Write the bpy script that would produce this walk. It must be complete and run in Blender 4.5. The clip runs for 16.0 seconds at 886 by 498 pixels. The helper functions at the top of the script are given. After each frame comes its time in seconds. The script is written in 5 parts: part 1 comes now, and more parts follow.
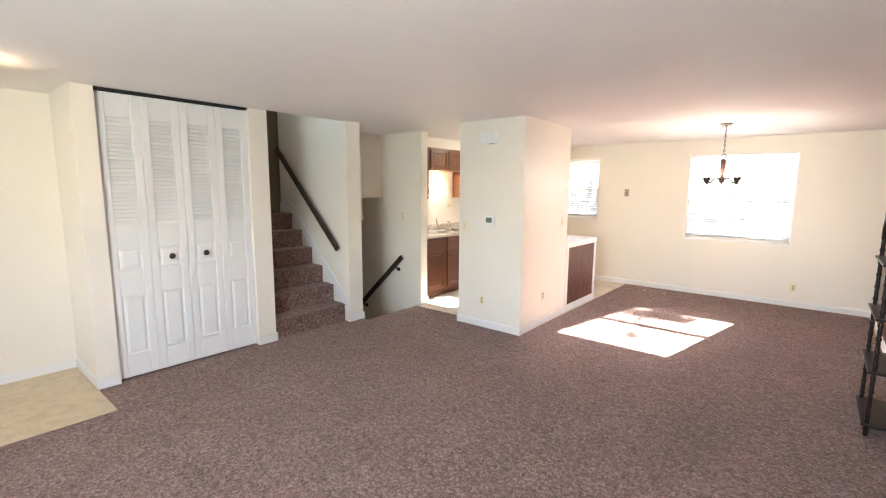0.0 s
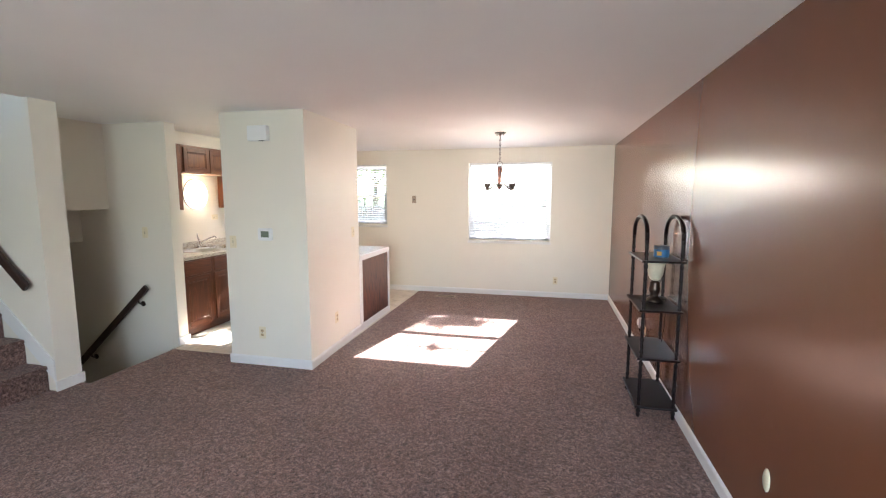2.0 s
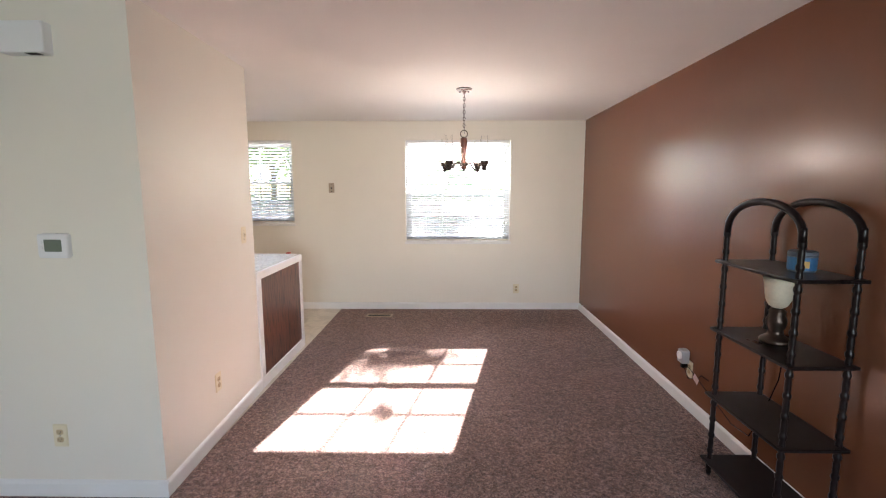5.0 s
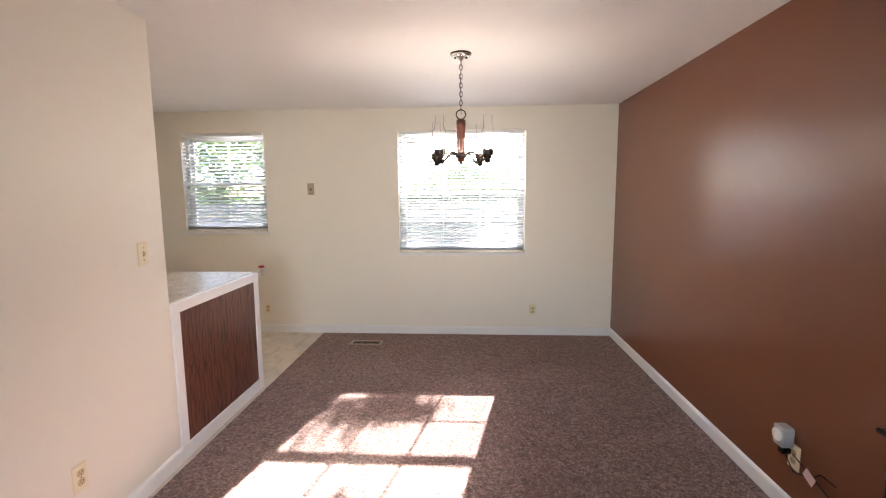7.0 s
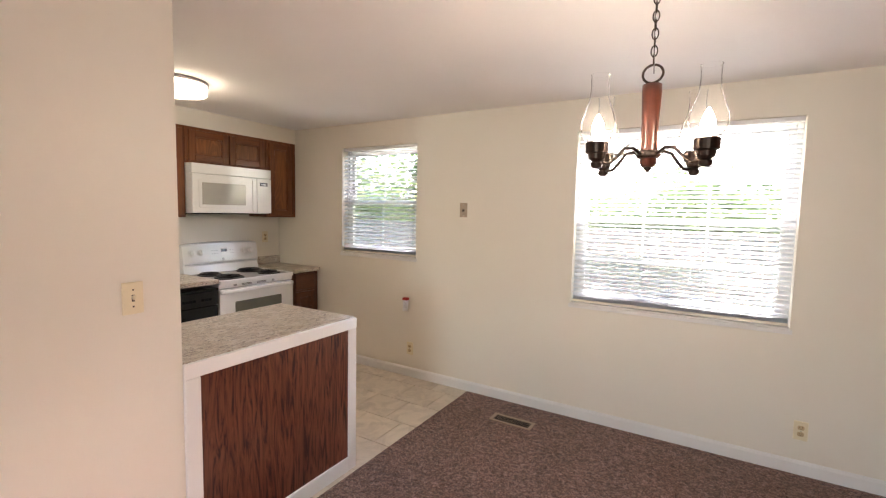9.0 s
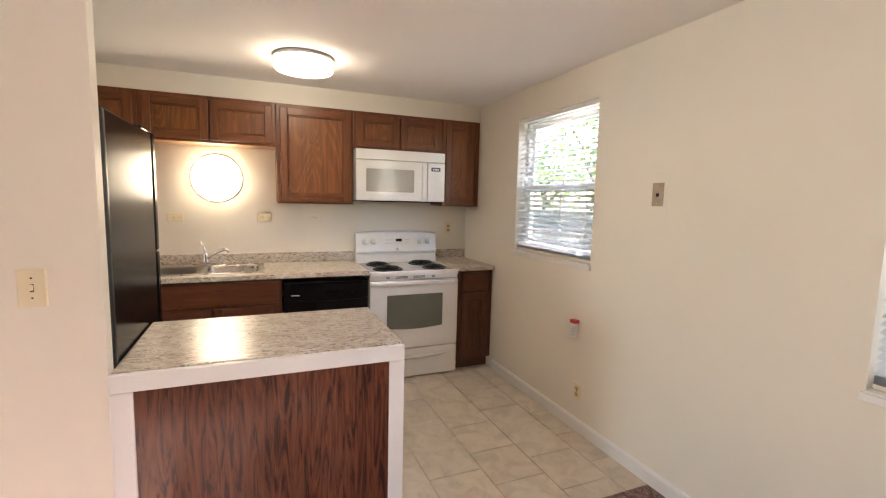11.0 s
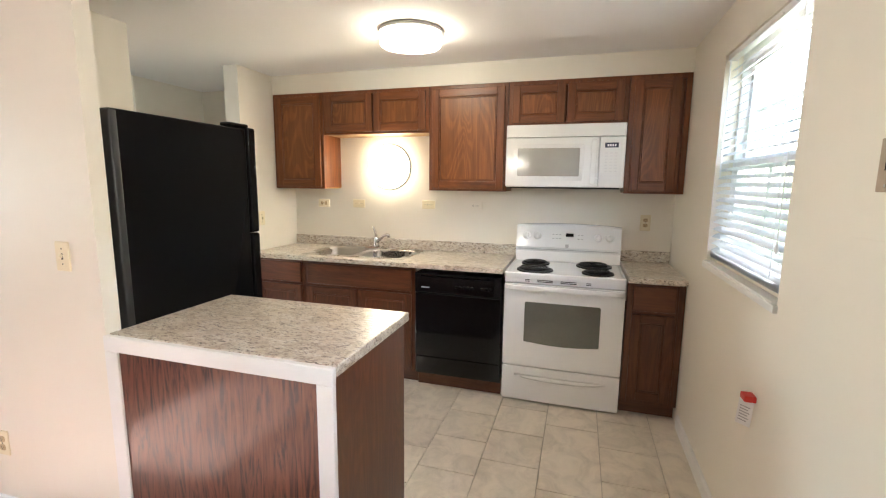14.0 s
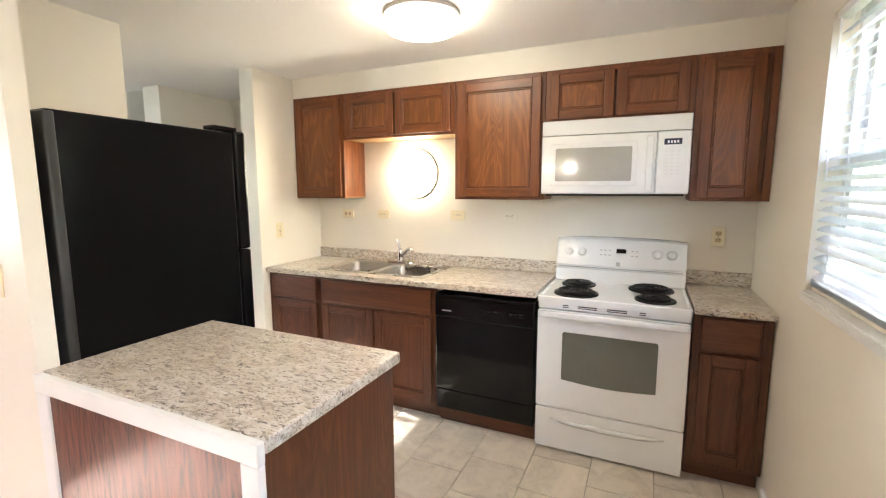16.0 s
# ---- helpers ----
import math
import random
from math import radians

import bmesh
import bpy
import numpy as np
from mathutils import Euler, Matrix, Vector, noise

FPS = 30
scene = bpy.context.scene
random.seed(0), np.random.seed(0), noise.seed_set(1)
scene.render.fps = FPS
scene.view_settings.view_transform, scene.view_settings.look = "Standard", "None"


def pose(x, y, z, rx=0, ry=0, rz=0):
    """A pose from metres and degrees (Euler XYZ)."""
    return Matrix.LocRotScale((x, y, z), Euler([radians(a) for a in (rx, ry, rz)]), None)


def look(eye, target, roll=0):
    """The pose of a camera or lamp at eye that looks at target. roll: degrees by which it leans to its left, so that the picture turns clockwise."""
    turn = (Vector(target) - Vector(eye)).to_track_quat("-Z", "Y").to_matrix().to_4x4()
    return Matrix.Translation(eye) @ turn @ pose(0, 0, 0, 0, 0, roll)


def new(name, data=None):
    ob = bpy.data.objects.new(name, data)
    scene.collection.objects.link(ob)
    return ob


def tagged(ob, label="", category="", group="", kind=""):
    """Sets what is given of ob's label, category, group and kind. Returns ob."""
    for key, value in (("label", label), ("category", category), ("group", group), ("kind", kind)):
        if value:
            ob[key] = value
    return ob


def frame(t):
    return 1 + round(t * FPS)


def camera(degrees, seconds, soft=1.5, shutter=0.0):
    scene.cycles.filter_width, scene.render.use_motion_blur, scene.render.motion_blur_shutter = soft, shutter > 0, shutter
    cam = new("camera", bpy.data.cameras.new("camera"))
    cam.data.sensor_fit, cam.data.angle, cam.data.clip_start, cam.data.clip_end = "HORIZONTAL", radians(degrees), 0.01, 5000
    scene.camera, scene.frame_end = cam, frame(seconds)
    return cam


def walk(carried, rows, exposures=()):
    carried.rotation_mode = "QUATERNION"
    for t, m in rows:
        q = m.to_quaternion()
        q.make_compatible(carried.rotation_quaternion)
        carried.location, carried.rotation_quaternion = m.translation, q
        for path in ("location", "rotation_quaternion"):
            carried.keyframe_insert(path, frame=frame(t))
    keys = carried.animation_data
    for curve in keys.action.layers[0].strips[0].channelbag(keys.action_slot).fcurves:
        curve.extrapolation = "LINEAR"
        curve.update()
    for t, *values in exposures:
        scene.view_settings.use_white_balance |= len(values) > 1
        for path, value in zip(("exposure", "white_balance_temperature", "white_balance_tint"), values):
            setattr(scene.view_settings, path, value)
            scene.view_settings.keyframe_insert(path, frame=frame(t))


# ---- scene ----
cam = camera(89.6, 16.0, soft=1.2)
PATH = [
    (0, (0.547, 0.176, 1.614), (-0.724, 1.696, 1.34), 0.4),
    (0.5, (0.548, 0.247, 1.602), (-0.536, 1.909, 1.348), 0.3),
    (1, (0.503, 0.372, 1.607), (-0.385, 2.147, 1.36), 0.2),
    (1.5, (0.389, 0.554, 1.619), (-0.278, 2.424, 1.381), -0.1),
    (2, (0.245, 0.755, 1.601), (-0.208, 2.689, 1.365), 0.0),
    (2.5, (-0.002, 0.976, 1.577), (-0.271, 2.943, 1.341), 0.5),
    (3, (-0.191, 1.241, 1.56), (-0.351, 3.22, 1.324), 0.7),
    (3.5, (-0.352, 1.517, 1.558), (-0.432, 3.501, 1.317), 0.5),
    (4, (-0.456, 1.808, 1.537), (-0.497, 3.791, 1.28), 0.2),
    (6.5, (-0.367, 3.064, 1.476), (-0.409, 5.048, 1.229), -0.5),
    (7, (-0.286, 3.314, 1.48), (-0.4, 5.296, 1.237), -0.4),
    (7.5, (-0.184, 3.596, 1.498), (-0.48, 5.56, 1.263), -0.2),
    (8, (-0.117, 3.897, 1.519), (-0.638, 5.815, 1.299), 0.5),
    (8.5, (-0.116, 4.26, 1.533), (-0.902, 6.088, 1.335), 1.2),
    (9, (-0.144, 4.626, 1.528), (-1.168, 6.336, 1.361), 1.2),
    (9.5, (-0.172, 4.995, 1.528), (-1.433, 6.539, 1.373), 0.9),
    (10, (-0.219, 5.344, 1.491), (-1.701, 6.679, 1.337), 0.7),
    (10.2, (-0.208, 5.488, 1.5), (-1.777, 6.716, 1.331), 1.1),
    (12.5, (-0.291, 6.857, 1.458), (-2.275, 6.783, 1.221), -0.1),
    (13, (-0.385, 7.077, 1.482), (-2.346, 6.782, 1.226), 0.2),
    (13.5, (-0.533, 7.212, 1.491), (-2.458, 6.75, 1.21), 0.6),
    (14, (-0.692, 7.287, 1.495), (-2.585, 6.712, 1.201), 0.6),
    (14.5, (-0.854, 7.33, 1.498), (-2.713, 6.652, 1.212), 0.1),
    (15, (-0.999, 7.356, 1.504), (-2.836, 6.617, 1.224), -0.2),
    (15.5, (-1.102, 7.364, 1.503), (-2.92, 6.577, 1.23), -0.2),
    (16, (-1.173, 7.367, 1.497), (-2.975, 6.541, 1.235), -0.1),
]
# seconds, stops, kelvin, tint
EXPOSURES = [(0, 5.08, 6650, 15), (1.5, 4.76, 6200, 13), (3.4, 4.54, 6250, 15), (4.2, 4.42, 6300, 15), (6.5, 4.24, 6350, 15), (8.5, 4.26, 6650, 15),
             (10, 4.28, 6850, 17), (12.5, 4.52, 6400, 10), (13.5, 4.6, 6250, 8), (14.5, 4.92, 6200, 8), (16, 5.04, 6250, 8)]
walk(cam, [(t, look(eye, target, roll)) for t, eye, target, roll in PATH], EXPOSURES)

# ---- world, sun, large lights ----
SUN_DIR = Vector((-0.20, -1.0, -0.62)).normalized()
world = bpy.data.worlds.new("sky")
scene.world = world
world.use_nodes = True
wn = world.node_tree.nodes
sky = wn.new("ShaderNodeTexSky")
sky.sky_type = 'NISHITA'
sky.sun_disc = False
sky.sun_elevation = radians(31.3)
sky.sun_rotation = radians(11.3)
wn["Background"].inputs[1].default_value = 0.085
world.node_tree.links.new(sky.outputs[0], wn["Background"].inputs[0])
sun = new("sun", bpy.data.lights.new("sun", 'SUN'))
sun.data.energy = 5.0
sun.data.angle = radians(0.53)
sun.data.color = (1.0, 0.96, 0.89)
sun.matrix_world = look((0, 0, 0), SUN_DIR)
# daylight that enters by the large front window behind the walk
front = new("front_window_light", bpy.data.lights.new("front_window_light", 'AREA'))
front.data.shape = 'RECTANGLE'
front.data.size, front.data.size_y = 1.7, 1.2
front.data.energy = 6.0
front.data.color = (0.80, 0.92, 0.98)
front.matrix_world = look((0.2, -2.02, 1.45), (0.35, 3.2, 3.7))
# unseen fill lamp added at the stairwell's top to brighten its walls
upper = new("stairwell_fill_light", bpy.data.lights.new("stairwell_fill_light", 'AREA'))
upper.data.shape = 'RECTANGLE'
upper.data.size, upper.data.size_y = 1.2, 0.6
upper.data.energy = 0.035
upper.data.color = (1.0, 0.95, 0.86)
upper.matrix_world = look((-4.7, 3.0, 3.58), (-4.7, 3.0, 0))

# ---- materials ----


def mat(name, rough=0.5, metal=0.0):
    m = bpy.data.materials.new(name)
    m.use_nodes = True
    b = m.node_tree.nodes["Principled BSDF"]
    b.inputs["Roughness"].default_value = rough
    b.inputs["Metallic"].default_value = metal
    return m, m.node_tree.nodes, m.node_tree.links, b


def coords(nodes, links, scale=(1, 1, 1), world_space=False):
    """Texture coordinates in metres: the object's own, or the world's."""
    mp = nodes.new("ShaderNodeMapping")
    mp.inputs["Scale"].default_value = scale
    if world_space:
        links.new(nodes.new("ShaderNodeNewGeometry").outputs["Position"], mp.inputs["Vector"])
    else:
        links.new(nodes.new("ShaderNodeTexCoord").outputs["Object"], mp.inputs["Vector"])
    return mp.outputs["Vector"]


def noise_tex(nodes, links, vec, scale, detail=4.0, rough=0.6, dist=0.0):
    n = nodes.new("ShaderNodeTexNoise")
    n.inputs["Scale"].default_value = scale
    n.inputs["Detail"].default_value = detail
    n.inputs["Roughness"].default_value = rough
    n.inputs["Distortion"].default_value = dist
    links.new(vec, n.inputs["Vector"])
    return n.outputs["Fac"]


def ramp(nodes, links, fac, stops):
    r = nodes.new("ShaderNodeValToRGB")
    e = r.color_ramp.elements
    while len(e) < len(stops):
        e.new(0.5)
    for el, (p, c) in zip(e, stops):
        el.position, el.color = p, (*c, 1)
    links.new(fac, r.inputs["Fac"])
    return r.outputs["Color"]


def mixc(nodes, links, fac, a, b, mode='MIX'):
    m = nodes.new("ShaderNodeMix")
    m.data_type, m.blend_type = 'RGBA', mode
    for sock, v in ((m.inputs[0], fac), (m.inputs[6], a), (m.inputs[7], b)):
        if isinstance(v, (int, float)):
            sock.default_value = v
        elif isinstance(v, tuple):
            sock.default_value = (*v, 1)
        else:
            links.new(v, sock)
    return m.outputs[2]


def bump(nodes, links, b, height, strength, distance):
    n = nodes.new("ShaderNodeBump")
    n.inputs["Strength"].default_value = strength
    n.inputs["Distance"].default_value = distance
    links.new(height, n.inputs["Height"])
    links.new(n.outputs["Normal"], b.inputs["Normal"])


def mottled(name, c, rough, spread=0.06, scale=1.2, fine=60, bump_s=0.1, metal=0.0, coat=0.0, rough_var=0.08):
    """Paint, plastic or metal with faint stains at two scales and a fine relief."""
    m, n, l, b = mat(name, rough, metal)
    v = coords(n, l, world_space=True)
    big = noise_tex(n, l, v, scale, 3)
    small = noise_tex(n, l, v, fine, 4)
    lo = tuple(x * (1 - spread) for x in c)
    hi = tuple(min(1, x * (1 + spread)) for x in c)
    col = ramp(n, l, big, [(0.3, lo), (0.7, hi)])
    col2 = mixc(n, l, 0.25 * min(1, spread * 8), col, ramp(n, l, small, [(0.35, lo), (0.65, hi)]))
    l.new(col2, b.inputs["Base Color"])
    mr = n.new("ShaderNodeMapRange")
    mr.inputs["To Min"].default_value = max(0.02, rough - rough_var)
    mr.inputs["To Max"].default_value = min(1, rough + rough_var)
    l.new(big, mr.inputs["Value"])
    l.new(mr.outputs[0], b.inputs["Roughness"])
    if bump_s:
        bump(n, l, b, small, bump_s, 0.002)
    b.inputs["Coat Weight"].default_value = coat
    return m


def wood(name, dark, light, axis, rough=0.38, coat=0.14, scale=1.0, fig=0.6):
    """Stained oak: fine streaks along the axis, faint cathedral figure and open pores."""
    m, n, l, b = mat(name, rough)

    def along(k):
        return {"x": (k, 1, 1), "y": (1, k, 1), "z": (1, 1, k)}[axis]
    mid = tuple((a + c) / 2 for a, c in zip(dark, light))
    streak = noise_tex(n, l, coords(n, l, along(0.05), True), 34 * scale, 5, 0.65, 0.2)
    col = ramp(n, l, streak, [(0.30, dark), (0.5, mid), (0.72, light)])
    warp = noise_tex(n, l, coords(n, l, along(0.16), True), 4.5 * scale, 2, 0.4, 0.5)
    mul = n.new("ShaderNodeMath")
    mul.operation = 'MULTIPLY'
    mul.inputs[1].default_value = 150
    l.new(warp, mul.inputs[0])
    w = n.new("ShaderNodeMath")
    w.operation = 'SINE'
    l.new(mul.outputs[0], w.inputs[0])
    figure = ramp(n, l, w.outputs[0], [(0.0, (0.62, 0.56, 0.52)), (0.5, (0.9, 0.88, 0.86)), (1.0, (1, 1, 1))])
    col = mixc(n, l, fig, col, figure, 'MULTIPLY')
    pores = noise_tex(n, l, coords(n, l, along(0.03), True), 210, 2, 0.6)
    col = mixc(n, l, 0.35, col, ramp(n, l, pores, [(0.36, (0.5, 0.45, 0.41)), (0.50, (1, 1, 1))]), 'MULTIPLY')
    big = noise_tex(n, l, coords(n, l, (1, 1, 1), True), 2.2, 2)
    col = mixc(n, l, 1.0, col, ramp(n, l, big, [(0.3, (0.86, 0.84, 0.82)), (0.7, (1, 1, 1))]), 'MULTIPLY')
    oi = n.new("ShaderNodeObjectInfo")
    mr = n.new("ShaderNodeMapRange")
    mr.inputs["To Min"].default_value, mr.inputs["To Max"].default_value = 0.90, 1.10
    l.new(oi.outputs["Random"], mr.inputs["Value"])
    hsv = n.new("ShaderNodeHueSaturation")
    l.new(col, hsv.inputs["Color"])
    l.new(mr.outputs[0], hsv.inputs["Value"])
    l.new(hsv.outputs[0], b.inputs["Base Color"])
    bump(n, l, b, pores, 0.2, 0.001)
    b.inputs["Coat Weight"].default_value = coat
    b.inputs["Coat Roughness"].default_value = 0.25
    return m


def glow(name, c, strength):
    m, n, l, b = mat(name, 0.4)
    b.inputs["Base Color"].default_value = (0.9, 0.9, 0.88, 1)
    b.inputs["Emission Color"].default_value = (*c, 1)
    b.inputs["Emission Strength"].default_value = strength
    return m


def glass(name, rough=0.0, tint=(1, 1, 1), thin=True):
    m, n, l, b = mat(name, rough)
    b.inputs["Base Color"].default_value = (*tint, 1)
    b.inputs["Transmission Weight"].default_value = 1.0
    b.inputs["IOR"].default_value = 1.02 if thin else 1.45
    return m


WALL = mottled("cream_wall_paint", (0.83, 0.783, 0.690), 0.42, 0.02, 0.7, 220, 0.06)
CEIL = mottled("ceiling_paint", (0.90, 0.887, 0.872), 0.8, 0.02, 0.9, 160, 0.15)
TRIM = mottled("white_trim_paint", (0.82, 0.81, 0.79), 0.35, 0.02, 2, 90, 0.05)
DOORW = mottled("white_door_paint", (0.80, 0.80, 0.79), 0.4, 0.02, 2, 90, 0.05)
BROWN = mottled("brown_satin_wall_paint", (0.178, 0.067, 0.032), 0.255, 0.015, 0.8, 140, 0, rough_var=0.004)
BROWN.node_tree.nodes["Principled BSDF"].inputs["Specular IOR Level"].default_value = 0.55
# Dark olive puts the stairwell's shade into the colour of its end walls.
SHADE_OLIVE = mottled("stairwell_shade_olive", (0.16, 0.13, 0.08), 0.6, 0.04)
IVORY = mottled("ivory_plastic", (0.81, 0.72, 0.52), 0.35, 0.03, 5, 90, 0)
TAN_PLASTIC = mottled("tan_aged_plastic", (0.56, 0.42, 0.24), 0.4, 0.05, 5, 90, 0)
WHITEP = mottled("white_plastic", (0.82, 0.82, 0.82), 0.3, 0.02, 5, 90, 0)
ENAMEL = mottled("white_enamel", (0.82, 0.82, 0.82), 0.14, 0.01, 3, 40, 0, coat=0.4, rough_var=0.03)
BLACKG = mottled("black_gloss_plastic", (0.006, 0.006, 0.007), 0.09, 0.1, 3, 70, 0, rough_var=0.005)
BLACKG.node_tree.nodes["Principled BSDF"].inputs["Specular IOR Level"].default_value = 0.35
BLACKF = mottled("black_textured_steel", (0.005, 0.005, 0.006), 0.22, 0.05, 2, 260, 0, rough_var=0.0)
BLACKF.node_tree.nodes["Principled BSDF"].inputs["Specular IOR Level"].default_value = 0.10
DARKR = mottled("dark_recess", (0.012, 0.011, 0.010), 0.8, 0.1)
STEEL = mottled("brushed_steel", (0.52, 0.49, 0.45), 0.28, 0.08, 4, 130, 0.03, metal=1.0)
CHROME = mottled("chrome", (0.75, 0.75, 0.76), 0.1, 0.03, 6, 40, 0, metal=1.0, rough_var=0.04)
BRONZE = mottled("dark_bronze", (0.055, 0.038, 0.030), 0.32, 0.25, 18, 90, 0.04, metal=0.8)
LACQ = mottled("black_brown_lacquer", (0.010, 0.006, 0.006), 0.3, 0.3, 8, 70, 0.0, coat=0.0, rough_var=0.06)
LACQ.node_tree.nodes["Principled BSDF"].inputs["Specular IOR Level"].default_value = 0.22
RAILW = mottled("dark_stained_rail", (0.032, 0.016, 0.011), 0.45, 0.2, 6, 60, 0.05)
# Grey of the refrigerator's back edge, with its sheen in the colour.
GREYDK = mottled("edge_sheen_grey", (0.045, 0.045, 0.047), 0.4, 0.1, 6, 60, 0.03, metal=0.5)
GREYM = mottled("grey_metal", (0.32, 0.31, 0.30), 0.45, 0.1, 6, 60, 0.03, metal=0.6)
OAK = wood("stained_oak_upright", (0.135, 0.0365, 0.0085), (0.265, 0.0840, 0.0205), "z", fig=0.25)
OAK_Y = wood("stained_oak_level", (0.135, 0.0365, 0.0085), (0.265, 0.0840, 0.0205), "y", fig=0.35)
OAK_PANEL = wood("golden_oak_panel", (0.200, 0.0645, 0.0150), (0.320, 0.1150, 0.0295), "z", 0.36, 0.14, fig=0.6)
# Base cabinets and peninsula end: darker colours than the wall cabinets.
OAK_B = wood("stained_oak_darker_upright", (0.080, 0.0235, 0.0085), (0.150, 0.0470, 0.0165), "z", fig=0.6)
OAK_BY = wood("stained_oak_darker_level", (0.080, 0.0235, 0.0085), (0.150, 0.0470, 0.0165), "y", fig=0.35)
OAK_PALE = wood("pale_oak_underside", (0.34, 0.19, 0.075), (0.52, 0.32, 0.14), "y", 0.5, 0.1)
def flame_oak():
    """Dark red-brown oak veneer with bold wavy streaks that run upright."""
    m, n, l, b = mat("flame_oak_veneer", 0.38)
    streak = noise_tex(n, l, coords(n, l, (1, 1, 0.115), True), 21, 4, 0.62, 3.2)
    col = ramp(n, l, streak, [(0.37, (0.040, 0.012, 0.007)), (0.46, (0.120, 0.037, 0.019)), (0.62, (0.190, 0.063, 0.033))])
    pores = noise_tex(n, l, coords(n, l, (1, 1, 0.04), True), 190, 2, 0.6)
    col = mixc(n, l, 0.2, col, ramp(n, l, pores, [(0.36, (0.4, 0.35, 0.33)), (0.5, (1, 1, 1))]), 'MULTIPLY')
    big = noise_tex(n, l, coords(n, l, (1, 1, 0.4), True), 3.0, 2)
    col = mixc(n, l, 1.0, col, ramp(n, l, big, [(0.3, (0.78, 0.75, 0.73)), (0.7, (1, 1, 1))]), 'MULTIPLY')
    l.new(col, b.inputs["Base Color"])
    bump(n, l, b, streak, 0.14, 0.002)
    b.inputs["Specular IOR Level"].default_value = 0.3
    b.inputs["Coat Weight"].default_value = 0.7
    b.inputs["Coat Roughness"].default_value = 0.2
    return m


OAK_DARK = flame_oak()
CREAMP = mottled("cream_plastic", (0.80, 0.75, 0.64), 0.35, 0.03, 5, 90, 0)
GLASS = glass("window_glass")


def thin_glass():
    """Thin blown glass: clear, with a glossy sheen that grows towards its edges."""
    m, n, l, b = mat("clear_lamp_glass")
    gl = n.new("ShaderNodeBsdfGlossy")
    gl.inputs["Roughness"].default_value = 0.22
    fr = n.new("ShaderNodeFresnel")
    fr.inputs["IOR"].default_value = 1.05
    mx = n.new("ShaderNodeMixShader")
    l.new(fr.outputs[0], mx.inputs[0])
    haze = n.new("ShaderNodeMixShader")
    haze.inputs[0].default_value = 0.006
    l.new(n.new("ShaderNodeBsdfTransparent").outputs[0], haze.inputs[1])
    l.new(n.new("ShaderNodeBsdfTranslucent").outputs[0], haze.inputs[2])
    l.new(haze.outputs[0], mx.inputs[1])
    l.new(gl.outputs[0], mx.inputs[2])
    l.new(mx.outputs[0], n["Material Output"].inputs["Surface"])
    return m


CHIMNEY = thin_glass()
LAMP_WHITE = glow("lit_lamp_diffuser", (1.0, 0.87, 0.66), 0.86)
LAMP_ROUND = glow("lit_round_fluorescent", (1.0, 0.86, 0.62), 1.15)
BULB = glow("lit_bulb", (1.0, 0.86, 0.70), 9.5)
LAMP_FOYER = glow("lit_foyer_diffuser", (1.0, 0.74, 0.46), 0.42)


def carpet_material():
    m, n, l, b = mat("mauve_brown_carpet", 0.95)
    v = coords(n, l, world_space=True)
    tuft = mixc(n, l, 0.5, noise_tex(n, l, v, 120, 3, 0.8, 0.4), noise_tex(n, l, v, 48, 3, 0.7, 0.8))
    fine = n.new("ShaderNodeRGBToBW")
    l.new(tuft, fine.inputs[0])
    fine = fine.outputs[0]
    mid = noise_tex(n, l, v, 19, 4, 0.75, 1.0)
    pile = noise_tex(n, l, v, 1.7, 4, 0.65, 1.2)
    c = ramp(n, l, fine, [(0.40, (0.075, 0.037, 0.030)), (0.5, (0.285, 0.160, 0.130)), (0.60, (0.64, 0.43, 0.37))])
    c = mixc(n, l, 1.0, c, ramp(n, l, mid, [(0.36, (0.52, 0.47, 0.46)), (0.52, (0.86, 0.84, 0.83)), (0.68, (1.0, 1.0, 1.0))]), 'MULTIPLY')
    c = mixc(n, l, 1.0, c, ramp(n, l, pile, [(0.35, (0.80, 0.77, 0.76)), (0.65, (1.0, 1.0, 1.0))]), 'MULTIPLY')
    l.new(c, b.inputs["Base Color"])
    add = n.new("ShaderNodeMath")
    add.operation = 'ADD'
    l.new(fine, add.inputs[0])
    l.new(mid, add.inputs[1])
    bump(n, l, b, add.outputs[0], 1.0, 0.016)
    b.inputs["Sheen Weight"].default_value = 0.25
    b.inputs["Sheen Roughness"].default_value = 0.6
    b.inputs["Specular IOR Level"].default_value = 0.1
    return m


def laminate_material():
    """Grey-beige speckled laminate that looks like granite, flecks drawn out along y."""
    m, n, l, b = mat("speckled_stone_laminate", 0.29)
    v = coords(n, l, (1.0, 0.5, 1.0), True)
    big = noise_tex(n, l, v, 20, 4, 0.6, 0.8)
    mid = noise_tex(n, l, v, 62, 4, 0.65, 1.6)
    fine = noise_tex(n, l, coords(n, l, (1.0, 0.35, 1.0), True), 105, 3, 0.65, 1.0)
    c = ramp(n, l, big, [(0.30, (0.43, 0.355, 0.275)), (0.5, (0.60, 0.53, 0.445)), (0.72, (0.72, 0.685, 0.63))])
    c = mixc(n, l, ramp(n, l, mid, [(0.39, (1, 1, 1)), (0.46, (0, 0, 0))]), c, (0.29, 0.23, 0.18))
    c = mixc(n, l, ramp(n, l, fine, [(0.36, (1, 1, 1)), (0.42, (0, 0, 0))]), c, (0.10, 0.082, 0.07))
    c = mixc(n, l, ramp(n, l, fine, [(0.60, (0, 0, 0)), (0.67, (1, 1, 1))]), c, (0.74, 0.72, 0.68))
    l.new(c, b.inputs["Base Color"])
    bump(n, l, b, mid, 0.05, 0.001)
    return m


